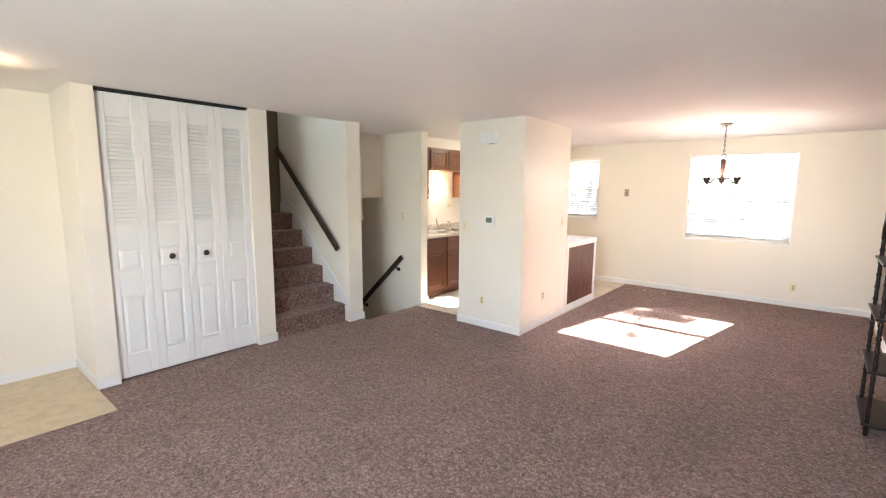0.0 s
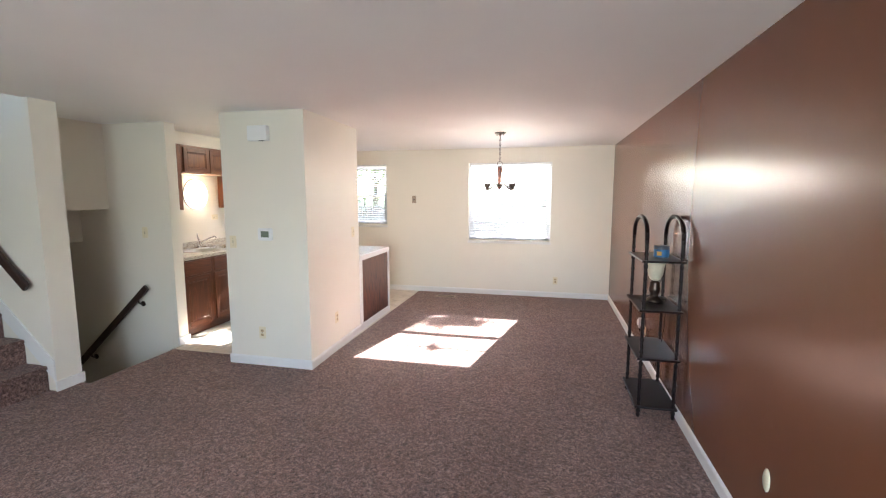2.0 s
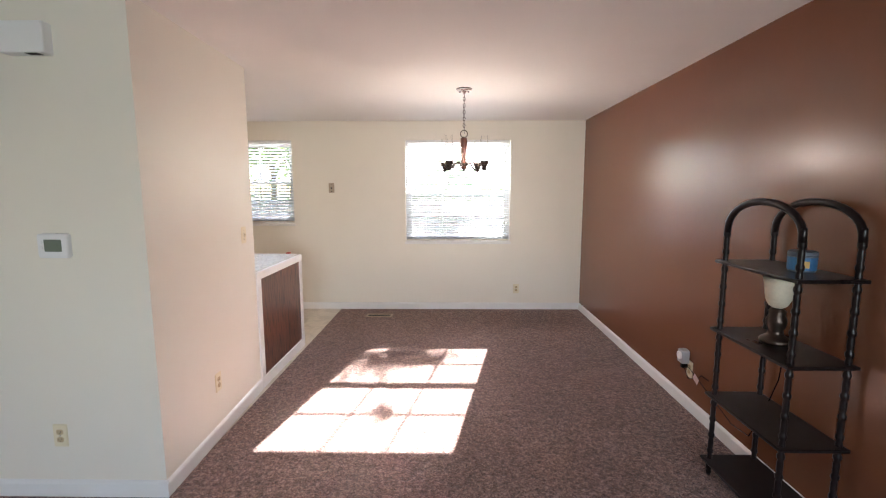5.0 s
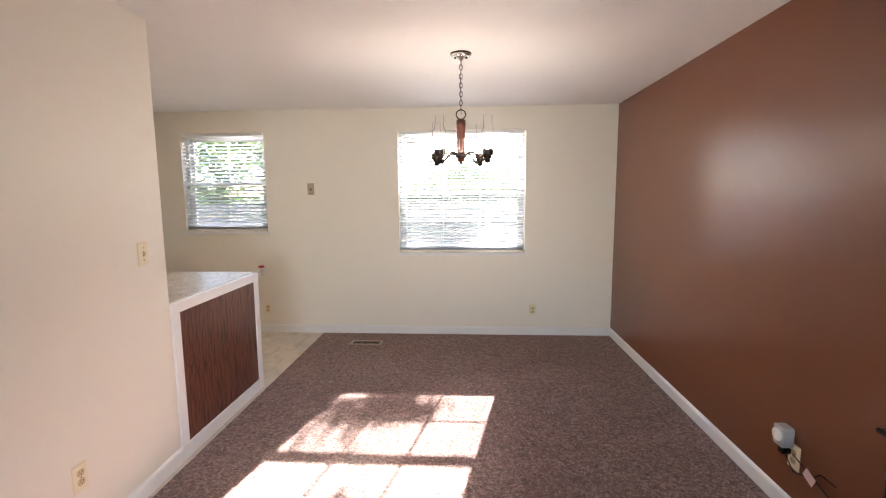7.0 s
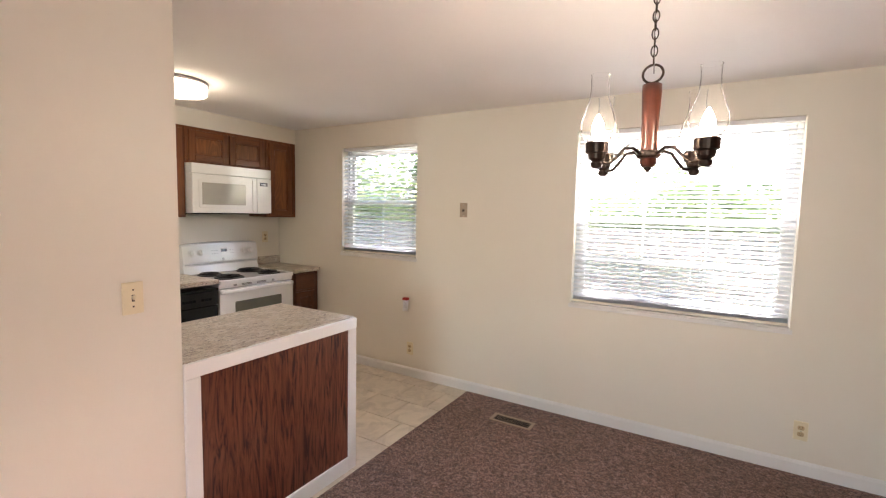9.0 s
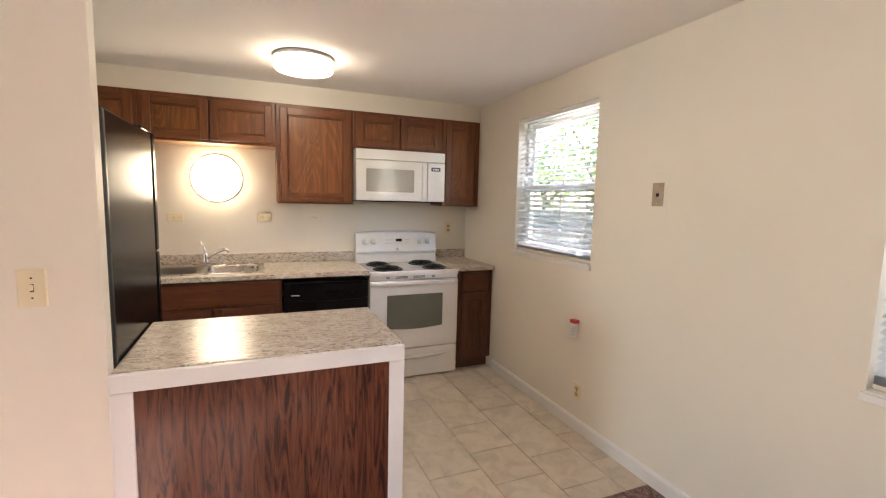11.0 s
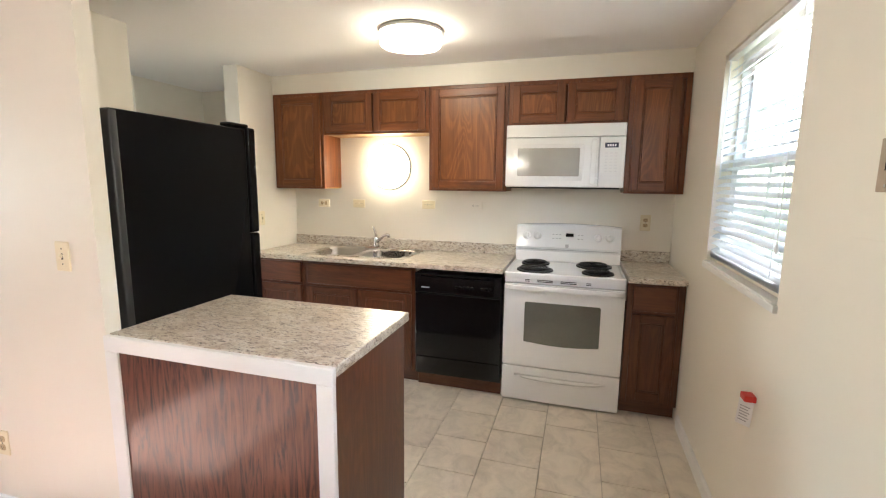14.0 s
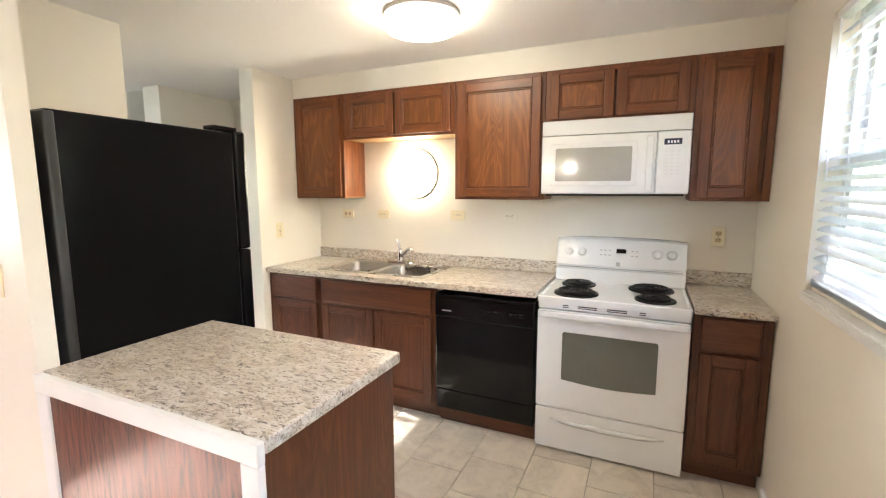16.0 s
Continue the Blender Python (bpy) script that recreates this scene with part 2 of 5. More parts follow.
def tile_material(name, c, var):
    m, n, l, b = mat(name, 0.38)
    v = coords(n, l, world_space=True)
    big = noise_tex(n, l, v, 7, 5, 0.65, 1.2)
    fine = noise_tex(n, l, v, 60, 4)
    col = ramp(n, l, big, [(0.3, tuple(x * 0.78 for x in c)), (0.55, c), (0.75, tuple(min(1, x * 1.08) for x in c))])
    oi = n.new("ShaderNodeObjectInfo")
    mr = n.new("ShaderNodeMapRange")
    mr.inputs["To Min"].default_value, mr.inputs["To Max"].default_value = 1 - var, 1 + var
    l.new(oi.outputs["Random"], mr.inputs["Value"])
    hsv = n.new("ShaderNodeHueSaturation")
    l.new(col, hsv.inputs["Color"])
    l.new(mr.outputs[0], hsv.inputs["Value"])
    l.new(hsv.outputs[0], b.inputs["Base Color"])
    bump(n, l, b, fine, 0.12, 0.001)
    return m


def slat_material():
    m, n, l, b = mat("white_blind_slat", 0.45)
    b.inputs["Base Color"].default_value = (0.80, 0.82, 0.85, 1)
    t = n.new("ShaderNodeBsdfTranslucent")
    t.inputs["Color"].default_value = (0.80, 0.85, 0.92, 1)
    mx = n.new("ShaderNodeMixShader")
    mx.inputs[0].default_value = 0.14
    l.new(b.outputs[0], mx.inputs[1])
    l.new(t.outputs[0], mx.inputs[2])
    l.new(mx.outputs[0], n["Material Output"].inputs["Surface"])
    return m


def screen_material():
    """Fine grey insect mesh: part of the light passes through."""
    m, n, l, b = mat("insect_screen_mesh", 0.7)
    b.inputs["Base Color"].default_value = (0.07, 0.075, 0.08, 1)
    t = n.new("ShaderNodeBsdfTransparent")
    mx = n.new("ShaderNodeMixShader")
    mx.inputs[0].default_value = 0.24
    l.new(t.outputs[0], mx.inputs[1])
    l.new(b.outputs[0], mx.inputs[2])
    l.new(mx.outputs[0], n["Material Output"].inputs["Surface"])
    return m


SCREEN = screen_material()
CARPET = carpet_material()
LAMINATE = laminate_material()
TILE = tile_material("beige_stone_tile", (0.69, 0.615, 0.52), 0.06)
GROUT = tile_material("grey_grout", (0.43, 0.38, 0.32), 0.0)
VINYL = tile_material("beige_foyer_vinyl", (0.62, 0.50, 0.34), 0.0)
SLAT = slat_material()

# ---- mesh helpers ----


def part(name, bm, material, parent=None, label="", smooth=False):
    me = bpy.data.meshes.new(name)
    bm.normal_update()
    bm.to_mesh(me)
    bm.free()
    me.materials.append(material)
    if smooth:
        for p in me.polygons:
            p.use_smooth = True
    ob = new(name, me)
    ob.parent = parent
    if label:
        tagged(ob, label)
    return ob


def thing(name, at, label, category, group="", rz=0, kind=""):
    e = new(name)
    e.matrix_basis = pose(*at, 0, 0, rz)
    e.empty_display_size = 0.1
    return tagged(e, label, category, group, kind)


def structure(ob, label="", category=""):
    return tagged(ob, label, category, kind="structure")


def box(bm, x0, x1, y0, y1, z0, z1):
    vs = [bm.verts.new((x, y, z)) for z in (z0, z1) for y in (y0, y1) for x in (x0, x1)]
    for f in ((0, 2, 3, 1), (4, 5, 7, 6), (0, 1, 5, 4), (2, 6, 7, 3), (0, 4, 6, 2), (1, 3, 7, 5)):
        bm.faces.new([vs[i] for i in f])
    return vs


def boxes(*bs, bevel=0.0, seg=2):
    bm = bmesh.new()
    for b in bs:
        box(bm, *b)
    if bevel:
        bmesh.ops.bevel(bm, geom=bm.edges[:], offset=bevel, segments=seg, affect='EDGES', profile=0.5)
    return bm


def lathe(profile, seg=24, cx=0, cy=0):
    """A turned body from rows of radius and height about a standing axis; closed at both ends."""
    bm = bmesh.new()
    rings = []
    for r, z in profile:
        rings.append([bm.verts.new((cx + r * math.cos(2 * math.pi * i / seg), cy + r * math.sin(2 * math.pi * i / seg), z)) for i in range(seg)])
    for a, b in zip(rings, rings[1:]):
        for i in range(seg):
            bm.faces.new((a[i], a[(i + 1) % seg], b[(i + 1) % seg], b[i]))
    bm.faces.new(rings[0][::-1])
    bm.faces.new(rings[-1])
    return bm


def tube(points, r, seg=10, closed=False):
    """A round bar along points."""
    bm = bmesh.new()
    pts = [Vector(p) for p in points]
    n = len(pts)
    rings = []
    side = None
    for i, p in enumerate(pts):
        a = pts[(i - 1) % n] if (i or closed) else p
        c = pts[(i + 1) % n] if (i < n - 1 or closed) else p
        d = (c - a).normalized()
        if side is None:
            side = d.orthogonal().normalized()
        side = (side - d * side.dot(d)).normalized()
        up = d.cross(side)
        rr = r[i] if isinstance(r, (list, tuple)) else r
        rings.append([bm.verts.new(p + rr * (math.cos(2 * math.pi * k / seg) * side + math.sin(2 * math.pi * k / seg) * up)) for k in range(seg)])
    for i in range(n if closed else n - 1):
        a, b = rings[i], rings[(i + 1) % n]
        for k in range(seg):
            bm.faces.new((a[k], a[(k + 1) % seg], b[(k + 1) % seg], b[k]))
    if not closed:
        bm.faces.new(rings[0][::-1])
        bm.faces.new(rings[-1])
    return bm


def prism(poly, axis, a0, a1, bevel=0.0):
    """A flat outline drawn out along an axis. For x the outline is (y, z), for y (x, z), for z (x, y)."""
    bm = bmesh.new()

    def at(p, a):
        return {"x": (a, p[0], p[1]), "y": (p[0], a, p[1]), "z": (p[0], p[1], a)}[axis]
    lo = [bm.verts.new(at(p, a0)) for p in poly]
    hi = [bm.verts.new(at(p, a1)) for p in poly]
    bm.faces.new(lo)
    bm.faces.new(hi[::-1])
    for i in range(len(poly)):
        j = (i + 1) % len(poly)
        bm.faces.new((lo[i], hi[i], hi[j], lo[j]))
    bmesh.ops.recalc_face_normals(bm, faces=bm.faces[:])
    if bevel:
        bmesh.ops.bevel(bm, geom=bm.edges[:], offset=bevel, segments=2, affect='EDGES', profile=0.5)
    return bm


def bevelled(ob, width, seg=2):
    md = ob.modifiers.new("bevel", 'BEVEL')
    md.width, md.segments, md.limit_method, md.angle_limit = width, seg, 'ANGLE', radians(40)
    return ob


def spun(bm, m):
    bmesh.ops.transform(bm, matrix=m, verts=bm.verts[:])
    return bm


# ---- plan, in metres ----
H = 2.355            # ceiling
EAST = 1.195         # brown wall
NORTH = 7.94         # window wall
WEST_K = -4.26       # kitchen's back wall
FRONT = -3.71        # closet and stair front
PX, PY = -1.85, 4.36  # outer corner of the pier
PB = -1.892          # the pier's side wall where it meets the peninsula
DW = (-1.01, 0.295, 0.875, 2.125)
KW = (-3.31, -2.414, 1.105, 2.128)

# ---- structure ----


def wall(name, label, *bs, material=WALL):
    return structure(part(name, boxes(*bs), material), label, "wall")


wall("wall_north", "cream painted wall with two windows",
     (-4.40, KW[0], NORTH, 8.10, 0, H), (KW[0], KW[1], NORTH, 8.10, 0, KW[2]), (KW[0], KW[1], NORTH, 8.10, KW[3], H),
     (KW[1], DW[0], NORTH, 8.10, 0, H), (DW[0], DW[1], NORTH, 8.10, 0, DW[2]), (DW[0], DW[1], NORTH, 8.10, DW[3], H),
     (DW[1], EAST + 0.15, NORTH, 8.10, 0, H))
wall("wall_east", "satin brown painted accent wall", (EAST, EAST + 0.15, -2.1, NORTH, 0, H), material=BROWN)
wall("wall_west_kitchen", "cream painted kitchen wall behind the counter", (WEST_K - 0.15, WEST_K, 4.70, NORTH, 0, H))
wall("wall_soffit", "cream painted soffit above the wall cabinets", (WEST_K, -3.985, 4.78, NORTH, 2.206, H))
wall("wall_stair_kitchen", "cream painted wall between stair and kitchen", (-6.2, -3.59, 4.65, 4.78, -1.6, H))
wall("wall_pier", "cream painted wall stub that shelters the refrigerator",
     (-2.70, PX - 0.10, PY, 4.82, 0, H))
part("side_wall", prism([(PX - 0.10, PY), (PX, PY), (PB, 5.57), (PB - 0.062, 5.57), (PX - 0.10, 4.82)], "z", 0, H), WALL, bpy.data.objects["wall_pier"])
wall("wall_stair_divider", "cream painted wall between the two stair flights", (-6.2, -3.655, 3.46, 3.665, -1.6, 3.6))
wall("wall_closet", "cream painted closet walls with end posts",
     (-6.2, -3.85, 2.415, 2.535, 0, 3.6), (-4.40, -3.85, 1.01, 1.12, 0, H), (-4.40, -4.36, 1.12, 2.415, 0, H))
for ya, yb in ((2.345, 2.535), (1.01, 1.155)):
    part("post", boxes((-3.85, FRONT, ya, yb, 0, H)), WALL, bpy.data.objects["wall_closet"])
wall("wall_foyer", "cream painted foyer wall", (-4.53, -4.40, -2.1, 1.12, 0, H))
wall("wall_stair_end", "wall at the head of the stair, coloured dark for its shade", (-6.35, -6.2, 2.415, 4.78, -1.6, 3.6), material=SHADE_OLIVE)
wall("wall_stair_landing", "stair landing wall, its shade put into a dark olive colour", (-5.25, -5.10, 2.535, 3.46, 1.0, 3.6), material=SHADE_OLIVE)
wall("wall_stair_header", "painted header above the descending stair",
     (-4.53, -4.38, 3.665, 4.65, 1.46, H), (-4.93, -4.78, 3.665, 4.65, 1.10, 1.54))
wall("wall_south", "cream painted wall with a wide front window",
     (-4.53, -1.35, -2.25, -2.1, 0, H), (-1.35, 1.05, -2.25, -2.1, 0, 0.8), (-1.35, 1.05, -2.25, -2.1, 2.1, H), (1.05, EAST + 0.15, -2.25, -2.1, 0, H))
structure(part("ceiling", boxes((-4.53, EAST + 0.15, -2.25, 2.47, H, H + 0.12), (FRONT, EAST + 0.15, 2.47, 3.55, H, H + 0.12),
                                (-6.2, EAST + 0.15, 3.55, 8.10, H, H + 0.12)), CEIL), "white painted ceiling", "ceiling")
structure(part("ceiling_stair", boxes((-6.35, FRONT + 0.12, 2.415, 3.64, 3.6, 3.7)), CEIL), "white ceiling above the stair", "ceiling")
# the stair's upper side above the living room's ceiling
wall("wall_stair_upper", "painted wall above the stair opening", (FRONT, FRONT + 0.12, 2.415, 3.64, H + 0.12, 3.6))

structure(part("floor", boxes((-3.55, EAST, -2.1, PY, -0.06, 0), (-4.40, -3.55, -2.1, 1.01, -0.06, -0.004), (-3.85, -3.55, 1.01, 3.64, -0.06, 0),
                              (-3.55, -2.70, PY, 4.53, -0.06, 0), (PX, EAST, PY, NORTH, -0.06, 0)), CARPET), "mauve brown cut pile carpet", "carpet")
structure(part("floor_foyer", boxes((-4.40, -3.20, -2.1, 1.0, -0.003, 0.004)), VINYL), "beige vinyl foyer floor", "floor")
structure(part("floor_closet", boxes((-4.36, -3.85, 1.12, 2.415, -0.06, 0)), CARPET), "closet carpet", "carpet")
structure(part("floor_kitchen", boxes((-3.59, -2.70, 4.53, 4.82, -0.06, -0.008), (WEST_K, PX, 4.82, NORTH, -0.06, -0.008)), GROUT), "grey grout bed under kitchen tiles", "floor")


def baseboard(name, x0, y0, x1, y1, h=0.085, d=0.013):
    """A board along a wall's foot, its face to the right of the way from the first end to the second."""
    v = Vector((x1 - x0, y1 - y0, 0))
    length = v.length
    prof = [(0, 0.0), (-d, 0.0), (-d, h - 0.018), (-d * 0.55, h - 0.006), (0, h)]
    bm = prism(prof, "x", 0, length)
    a = math.atan2(v.y, v.x)
    spun(bm, Matrix.Translation((x0, y0, 0)) @ Matrix.Rotation(a, 4, 'Z'))
    return structure(part(name, bm, TRIM), "white painted baseboard", "baseboard")


baseboard("baseboard_north", -3.60, NORTH, EAST, NORTH)
baseboard("baseboard_east", EAST, NORTH - 0.013, EAST, -2.1)
baseboard("baseboard_pier_front", -2.70, PY, PX + 0.013, PY)
baseboard("baseboard_pier_side", PX, PY - 0.013, PB, 5.568)
structure(part("baseboard_pier_end", boxes((-2.713, -2.70, PY - 0.013, 4.82, 0, 0.083)), TRIM), "white painted baseboard", "baseboard")
structure(part("baseboard_stair_wall", boxes((-3.6545, -3.642, 3.447, 3.678, 0, 0.085)), TRIM), "white painted baseboard round a wall end", "baseboard")
structure(part("baseboard_closet_post", boxes((FRONT, FRONT + 0.013, 2.345, 2.548, 0, 0.085), (-3.74, FRONT, 2.5355, 2.548, 0, 0.085)), TRIM), "white painted baseboard round a post", "baseboard")
structure(part("baseboard_closet_corner", boxes((FRONT, FRONT + 0.013, 0.997, 1.155, 0, 0.085), (-4.39, FRONT, 0.997, 1.0095, 0, 0.085)), TRIM), "white painted baseboard round a post", "baseboard")
structure(part("baseboard_foyer", boxes((-4.40, -4.387, -2.1, 0.997, 0, 0.079), (-4.40, -4.392, -2.1, 0.997, 0.079, 0.085)), TRIM), "white painted baseboard", "baseboard")
structure(part("baseboard_kitchen_jamb", boxes((-3.59, -3.577, 4.637, 4.793, 0, 0.085)), TRIM), "white painted baseboard at the kitchen doorway", "baseboard")

# ---- windows with blinds ----


def window(name, x0, x1, z0, z1, label):
    """A double-hung vinyl window with a grille between its panes, set in the outer half of the wall."""
    w = new(name)
    structure(w, label, "window")
    y0, y1 = NORTH + 0.075, NORTH + 0.135
    f = 0.035
    bevelled(part("window_frame", boxes((x0, x0 + f, y0, y1, z0, z1), (x1 - f, x1, y0, y1, z0, z1), (x0 + f, x1 - f, y0, y1, z0, z0 + f), (x0 + f, x1 - f, y0, y1, z1 - f, z1)), WHITEP, w), 0.004)
    zm = (z0 + z1) / 2 - 0.01
    s = 0.038
    for nm, a, b, ya in (("lower_sash", z0 + f, zm + 0.02, y0 + 0.004), ("upper_sash", zm - 0.02, z1 - f, y0 + 0.032)):
        yb = ya + 0.026
        xa, xb = x0 + f, x1 - f
        sash = bevelled(part(nm, boxes((xa, xa + s, ya, yb, a, b), (xb - s, xb, ya, yb, a, b), (xa + s, xb - s, ya, yb, a, a + s), (xa + s, xb - s, ya, yb, b - s, b)), WHITEP, w), 0.003)
        n = 3 if x1 - x0 > 1 else 2
        for i in range(1, n):
            xm = xa + s + (xb - xa - 2 * s) * i / n
            part("muntin", boxes((xm - 0.008, xm + 0.008, ya + 0.008, ya + 0.016, a + s, b - s)), WHITEP, sash)
        zc = (a + b) / 2
        part("muntin", boxes((xa + s, xb - s, ya + 0.009, ya + 0.015, zc - 0.008, zc + 0.008)), WHITEP, sash)
        pane = part("pane", boxes((xa + s, xb - s, ya + 0.017, ya + 0.020, a + s, b - s)), GLASS, sash)
        pane.visible_shadow = False
    part("insect_screen", boxes((x0 + f + 0.002, x1 - f - 0.002, y0 + 0.0565, y0 + 0.0575, z0 + f + 0.002, zm - 0.022)), SCREEN, w, "fine grey insect screen")
    bevelled(part("window_sill", boxes((x0 - 0.012, x1 + 0.012, NORTH - 0.016, NORTH - 0.0005, z0 - 0.034, z0 - 0.006), (x0 + 0.001, x1 - 0.001, NORTH - 0.016, NORTH + 0.075, z0 - 0.005, z0 + 0.004)), TRIM, w), 0.003)
    return w


def blind(x0, x1, z0, z1, label, seed, pitch):
    """A lowered mini blind hung in the reveal, slats tipped to let the sun in."""
    b = thing("mini_blind", ((x0 + x1) / 2, NORTH + 0.03, z0), label, "blind", "window blinds")
    w = (x1 - x0) / 2 - 0.008
    top = z1 - z0
    bevelled(part("headrail", boxes((-w, w, -0.022, 0.016, top - 0.030, top - 0.002)), WHITEP, b), 0.003)
    bevelled(part("bottom_rail", boxes((-w, w, -0.012, 0.012, 0.008, 0.026)), CREAMP, b, "ivory bottom rail"), 0.003)
    bm = bmesh.new()
    rows = []
    for k in range(5):
        u = pitch * 0.58 * (k / 2 - 1)
        rows.append([bm.verts.new((s, u, pitch * 0.09 * (1 - (k / 2 - 1) ** 2))) for s in (-w + 0.002, w - 0.002)])
    for a, c in zip(rows, rows[1:]):
        bm.faces.new((a[0], a[1], c[1], c[0]))
    bmesh.ops.solidify(bm, geom=bm.faces[:], thickness=0.0007)
    first = part("slat", bm, SLAT, b)
    me = first.data
    n = int((top - 0.105) / pitch)
    rnd = random.Random(seed)
    # spare slats lie stacked on the bottom rail
    for i in range(5):
        ob = new("slat", me)
        ob.parent = b
        ob.matrix_basis = pose(rnd.uniform(-0.001, 0.001), 0, 0.0275 + 0.0055 * i, rnd.uniform(-2, 2), 0, 0)
    for i in range(n):
        ob = first if i == 0 else new("slat", me)
        ob.parent = b
        ob.matrix_basis = pose(0, 0, 0.066 + pitch * i, 28.5 + rnd.uniform(-0.3, 0.3), rnd.uniform(-0.02, 0.02), 0)
    for x in (-w * 0.78, 0, w * 0.78) if w > 0.5 else (-w * 0.7, w * 0.7):
        for y in (-0.0125, 0.0125):
            part("ladder_cord", tube([(x, y, 0.026), (x, y, top - 0.03)], 0.0009, 5), WHITEP, b)
    part("tilt_wand", tube([(-w + 0.07, -0.028, top - 0.04), (-w + 0.072, -0.026, top * 0.42)], 0.004, 6), WHITEP, b, "clear plastic tilt wand")
    part("pull_cord", tube([(w - 0.06, -0.027, top - 0.03), (w - 0.062, -0.026, top * 0.2)], 0.0016, 5), WHITEP, b)
    part("cord_tassel", lathe([(0.002, top * 0.2), (0.007, top * 0.2 - 0.03), (0.004, top * 0.2 - 0.045)], 8, w - 0.062, -0.026), WHITEP, b)
    return b


window("window_1", DW[0], DW[1], DW[2], DW[3], "white double-hung dining window with a grille")
window("window_2", KW[0], KW[1], KW[2], KW[3], "white double-hung kitchen window with a grille")
blind(DW[0], DW[1], DW[2], DW[3], "white mini blind lowered over the dining window", 3, 0.0285)
blind(KW[0], KW[1], KW[2], KW[3], "white mini blind lowered over the kitchen window", 5, 0.0365)

# front window behind the walk
fw = structure(new("window_3"), "wide front window of the living room", "window")
part("window_frame", boxes((-1.35, -1.29, -2.2, -2.14, 0.8, 2.1), (0.99, 1.05, -2.2, -2.14, 0.8, 2.1), (-1.29, 0.99, -2.2, -2.14, 0.8, 0.86), (-1.29, 0.99, -2.2, -2.14, 2.04, 2.1), (-0.18, -0.12, -2.2, -2.14, 0.86, 2.04)), WHITEP, fw)

# ---- stairs ----


def staircase(name, label, x_first, y0, y1, rise, run, n, z0, nose=0.02):
    st = structure(new(name), label, "stairs")
    for i in range(n):
        xa = x_first - run * i
        za, zb = z0 + rise * i, z0 + rise * (i + 1)
        if rise > 0:
            poly = [(xa, za), (xa, zb - 0.035), (xa + nose * 0.8, zb - 0.030), (xa + nose, zb - 0.014), (xa + nose * 0.6, zb), (xa - run - 0.03, zb), (xa - run - 0.03, za)]
        else:
            poly = [(xa + 0.02, zb - 0.2), (xa + 0.02, zb), (xa - run + nose, zb), (xa - run + nose, zb - 0.035), (xa - run, zb - 0.04), (xa - run, zb - 0.2)]
        part("step", prism(poly, "y", y0 + 0.001, y1 - 0.001), CARPET, st)
    return st


RISE, RUN = 0.21, 0.218
staircase("stairs_1", "carpeted stair rising between painted walls", -3.745, 2.535, 3.46, RISE, RUN, 5, 0)
structure(part("floor_landing", boxes((-5.10, -3.745 - RUN * 5, 2.536, 3.459, 0, RISE * 6), (-3.745 - RUN * 5, -3.745 - RUN * 5 + 0.02, 2.536, 3.459, RISE * 6 - 0.04, RISE * 6)), CARPET), "carpeted stair landing", "floor")
staircase("stairs_2", "carpeted stair going down beside the kitchen wall", -3.56, 3.665, 4.65, -0.2, 0.22, 7, 0)
structure(part("floor_lower", boxes((-6.2, -3.4, 3.665, 4.65, -1.75, -1.6)), CARPET), "carpeted lower floor", "floor")
wall("wall_under_floor", "painted wall under the floor edge", (-3.55, -3.45, 3.665, 4.65, -1.6, -0.06))
# sloping skirt board on the divider wall
sk = [(-3.656, 0.085), (-3.656, 0.257), (-3.745 - RUN * 5, 0.30 + (RUN * 5 + 0.045) * RISE / RUN), (-5.10, 0.30 + (RUN * 5 + 0.045) * RISE / RUN),
      (-5.10, RISE * 6 + 0.002), (-3.745 - RUN * 5, RISE * 6 + 0.002)]
structure(part("trim_stair_skirt", prism(sk, "y", 3.448, 3.4598), TRIM), "white painted sloping skirt board", "trim")


def handrail(label, pts, y_wall, side, brackets):
    """A dark moulded rail on two wall brackets."""
    a, b = Vector(pts[0]), Vector(pts[1])
    r = thing("handrail", tuple(a), label, "handrail")
    d = b - a
    ang = math.atan2(d.z, d.x)
    L = d.length
    bm = boxes((0, L, -0.018, 0.018, -0.034, 0.034), bevel=0.011, seg=3)
    spun(bm, Matrix.Rotation(-ang, 4, 'Y'))
    part("rail", bm, RAILW, r, smooth=False)
    for t in brackets:
        p = d * t
        wy = y_wall - a.y
        part("bracket", tube([p + Vector((0, 0, -0.03)), p + Vector((0, 0.01 * side, -0.07)), p + Vector((0, wy * 0.6, -0.085)), p + Vector((0, wy - 0.004 * side, -0.085))], 0.008, 8), BRONZE, r)
        bm = lathe([(0.03, 0), (0.03, 0.006), (0.018, 0.010)], 14)
        spun(bm, Matrix.Translation(p + Vector((0, wy, -0.085))) @ Matrix.Rotation(radians(90 * side), 4, 'X'))
        part("bracket_plate", bm, BRONZE, r)
    return r


handrail("dark stained wooden handrail on the rising stair's wall", [(-3.78, 3.40, 0.87), (-5.06, 3.40, 2.11)], 3.46, 1, (0.3, 0.85))
handrail("dark stained wooden handrail on the descending stair's wall", [(-3.90, 4.59, 0.635), (-4.95, 4.59, -0.33)], 4.65, 1, (0.12, 0.8))

# ---- closet doors ----


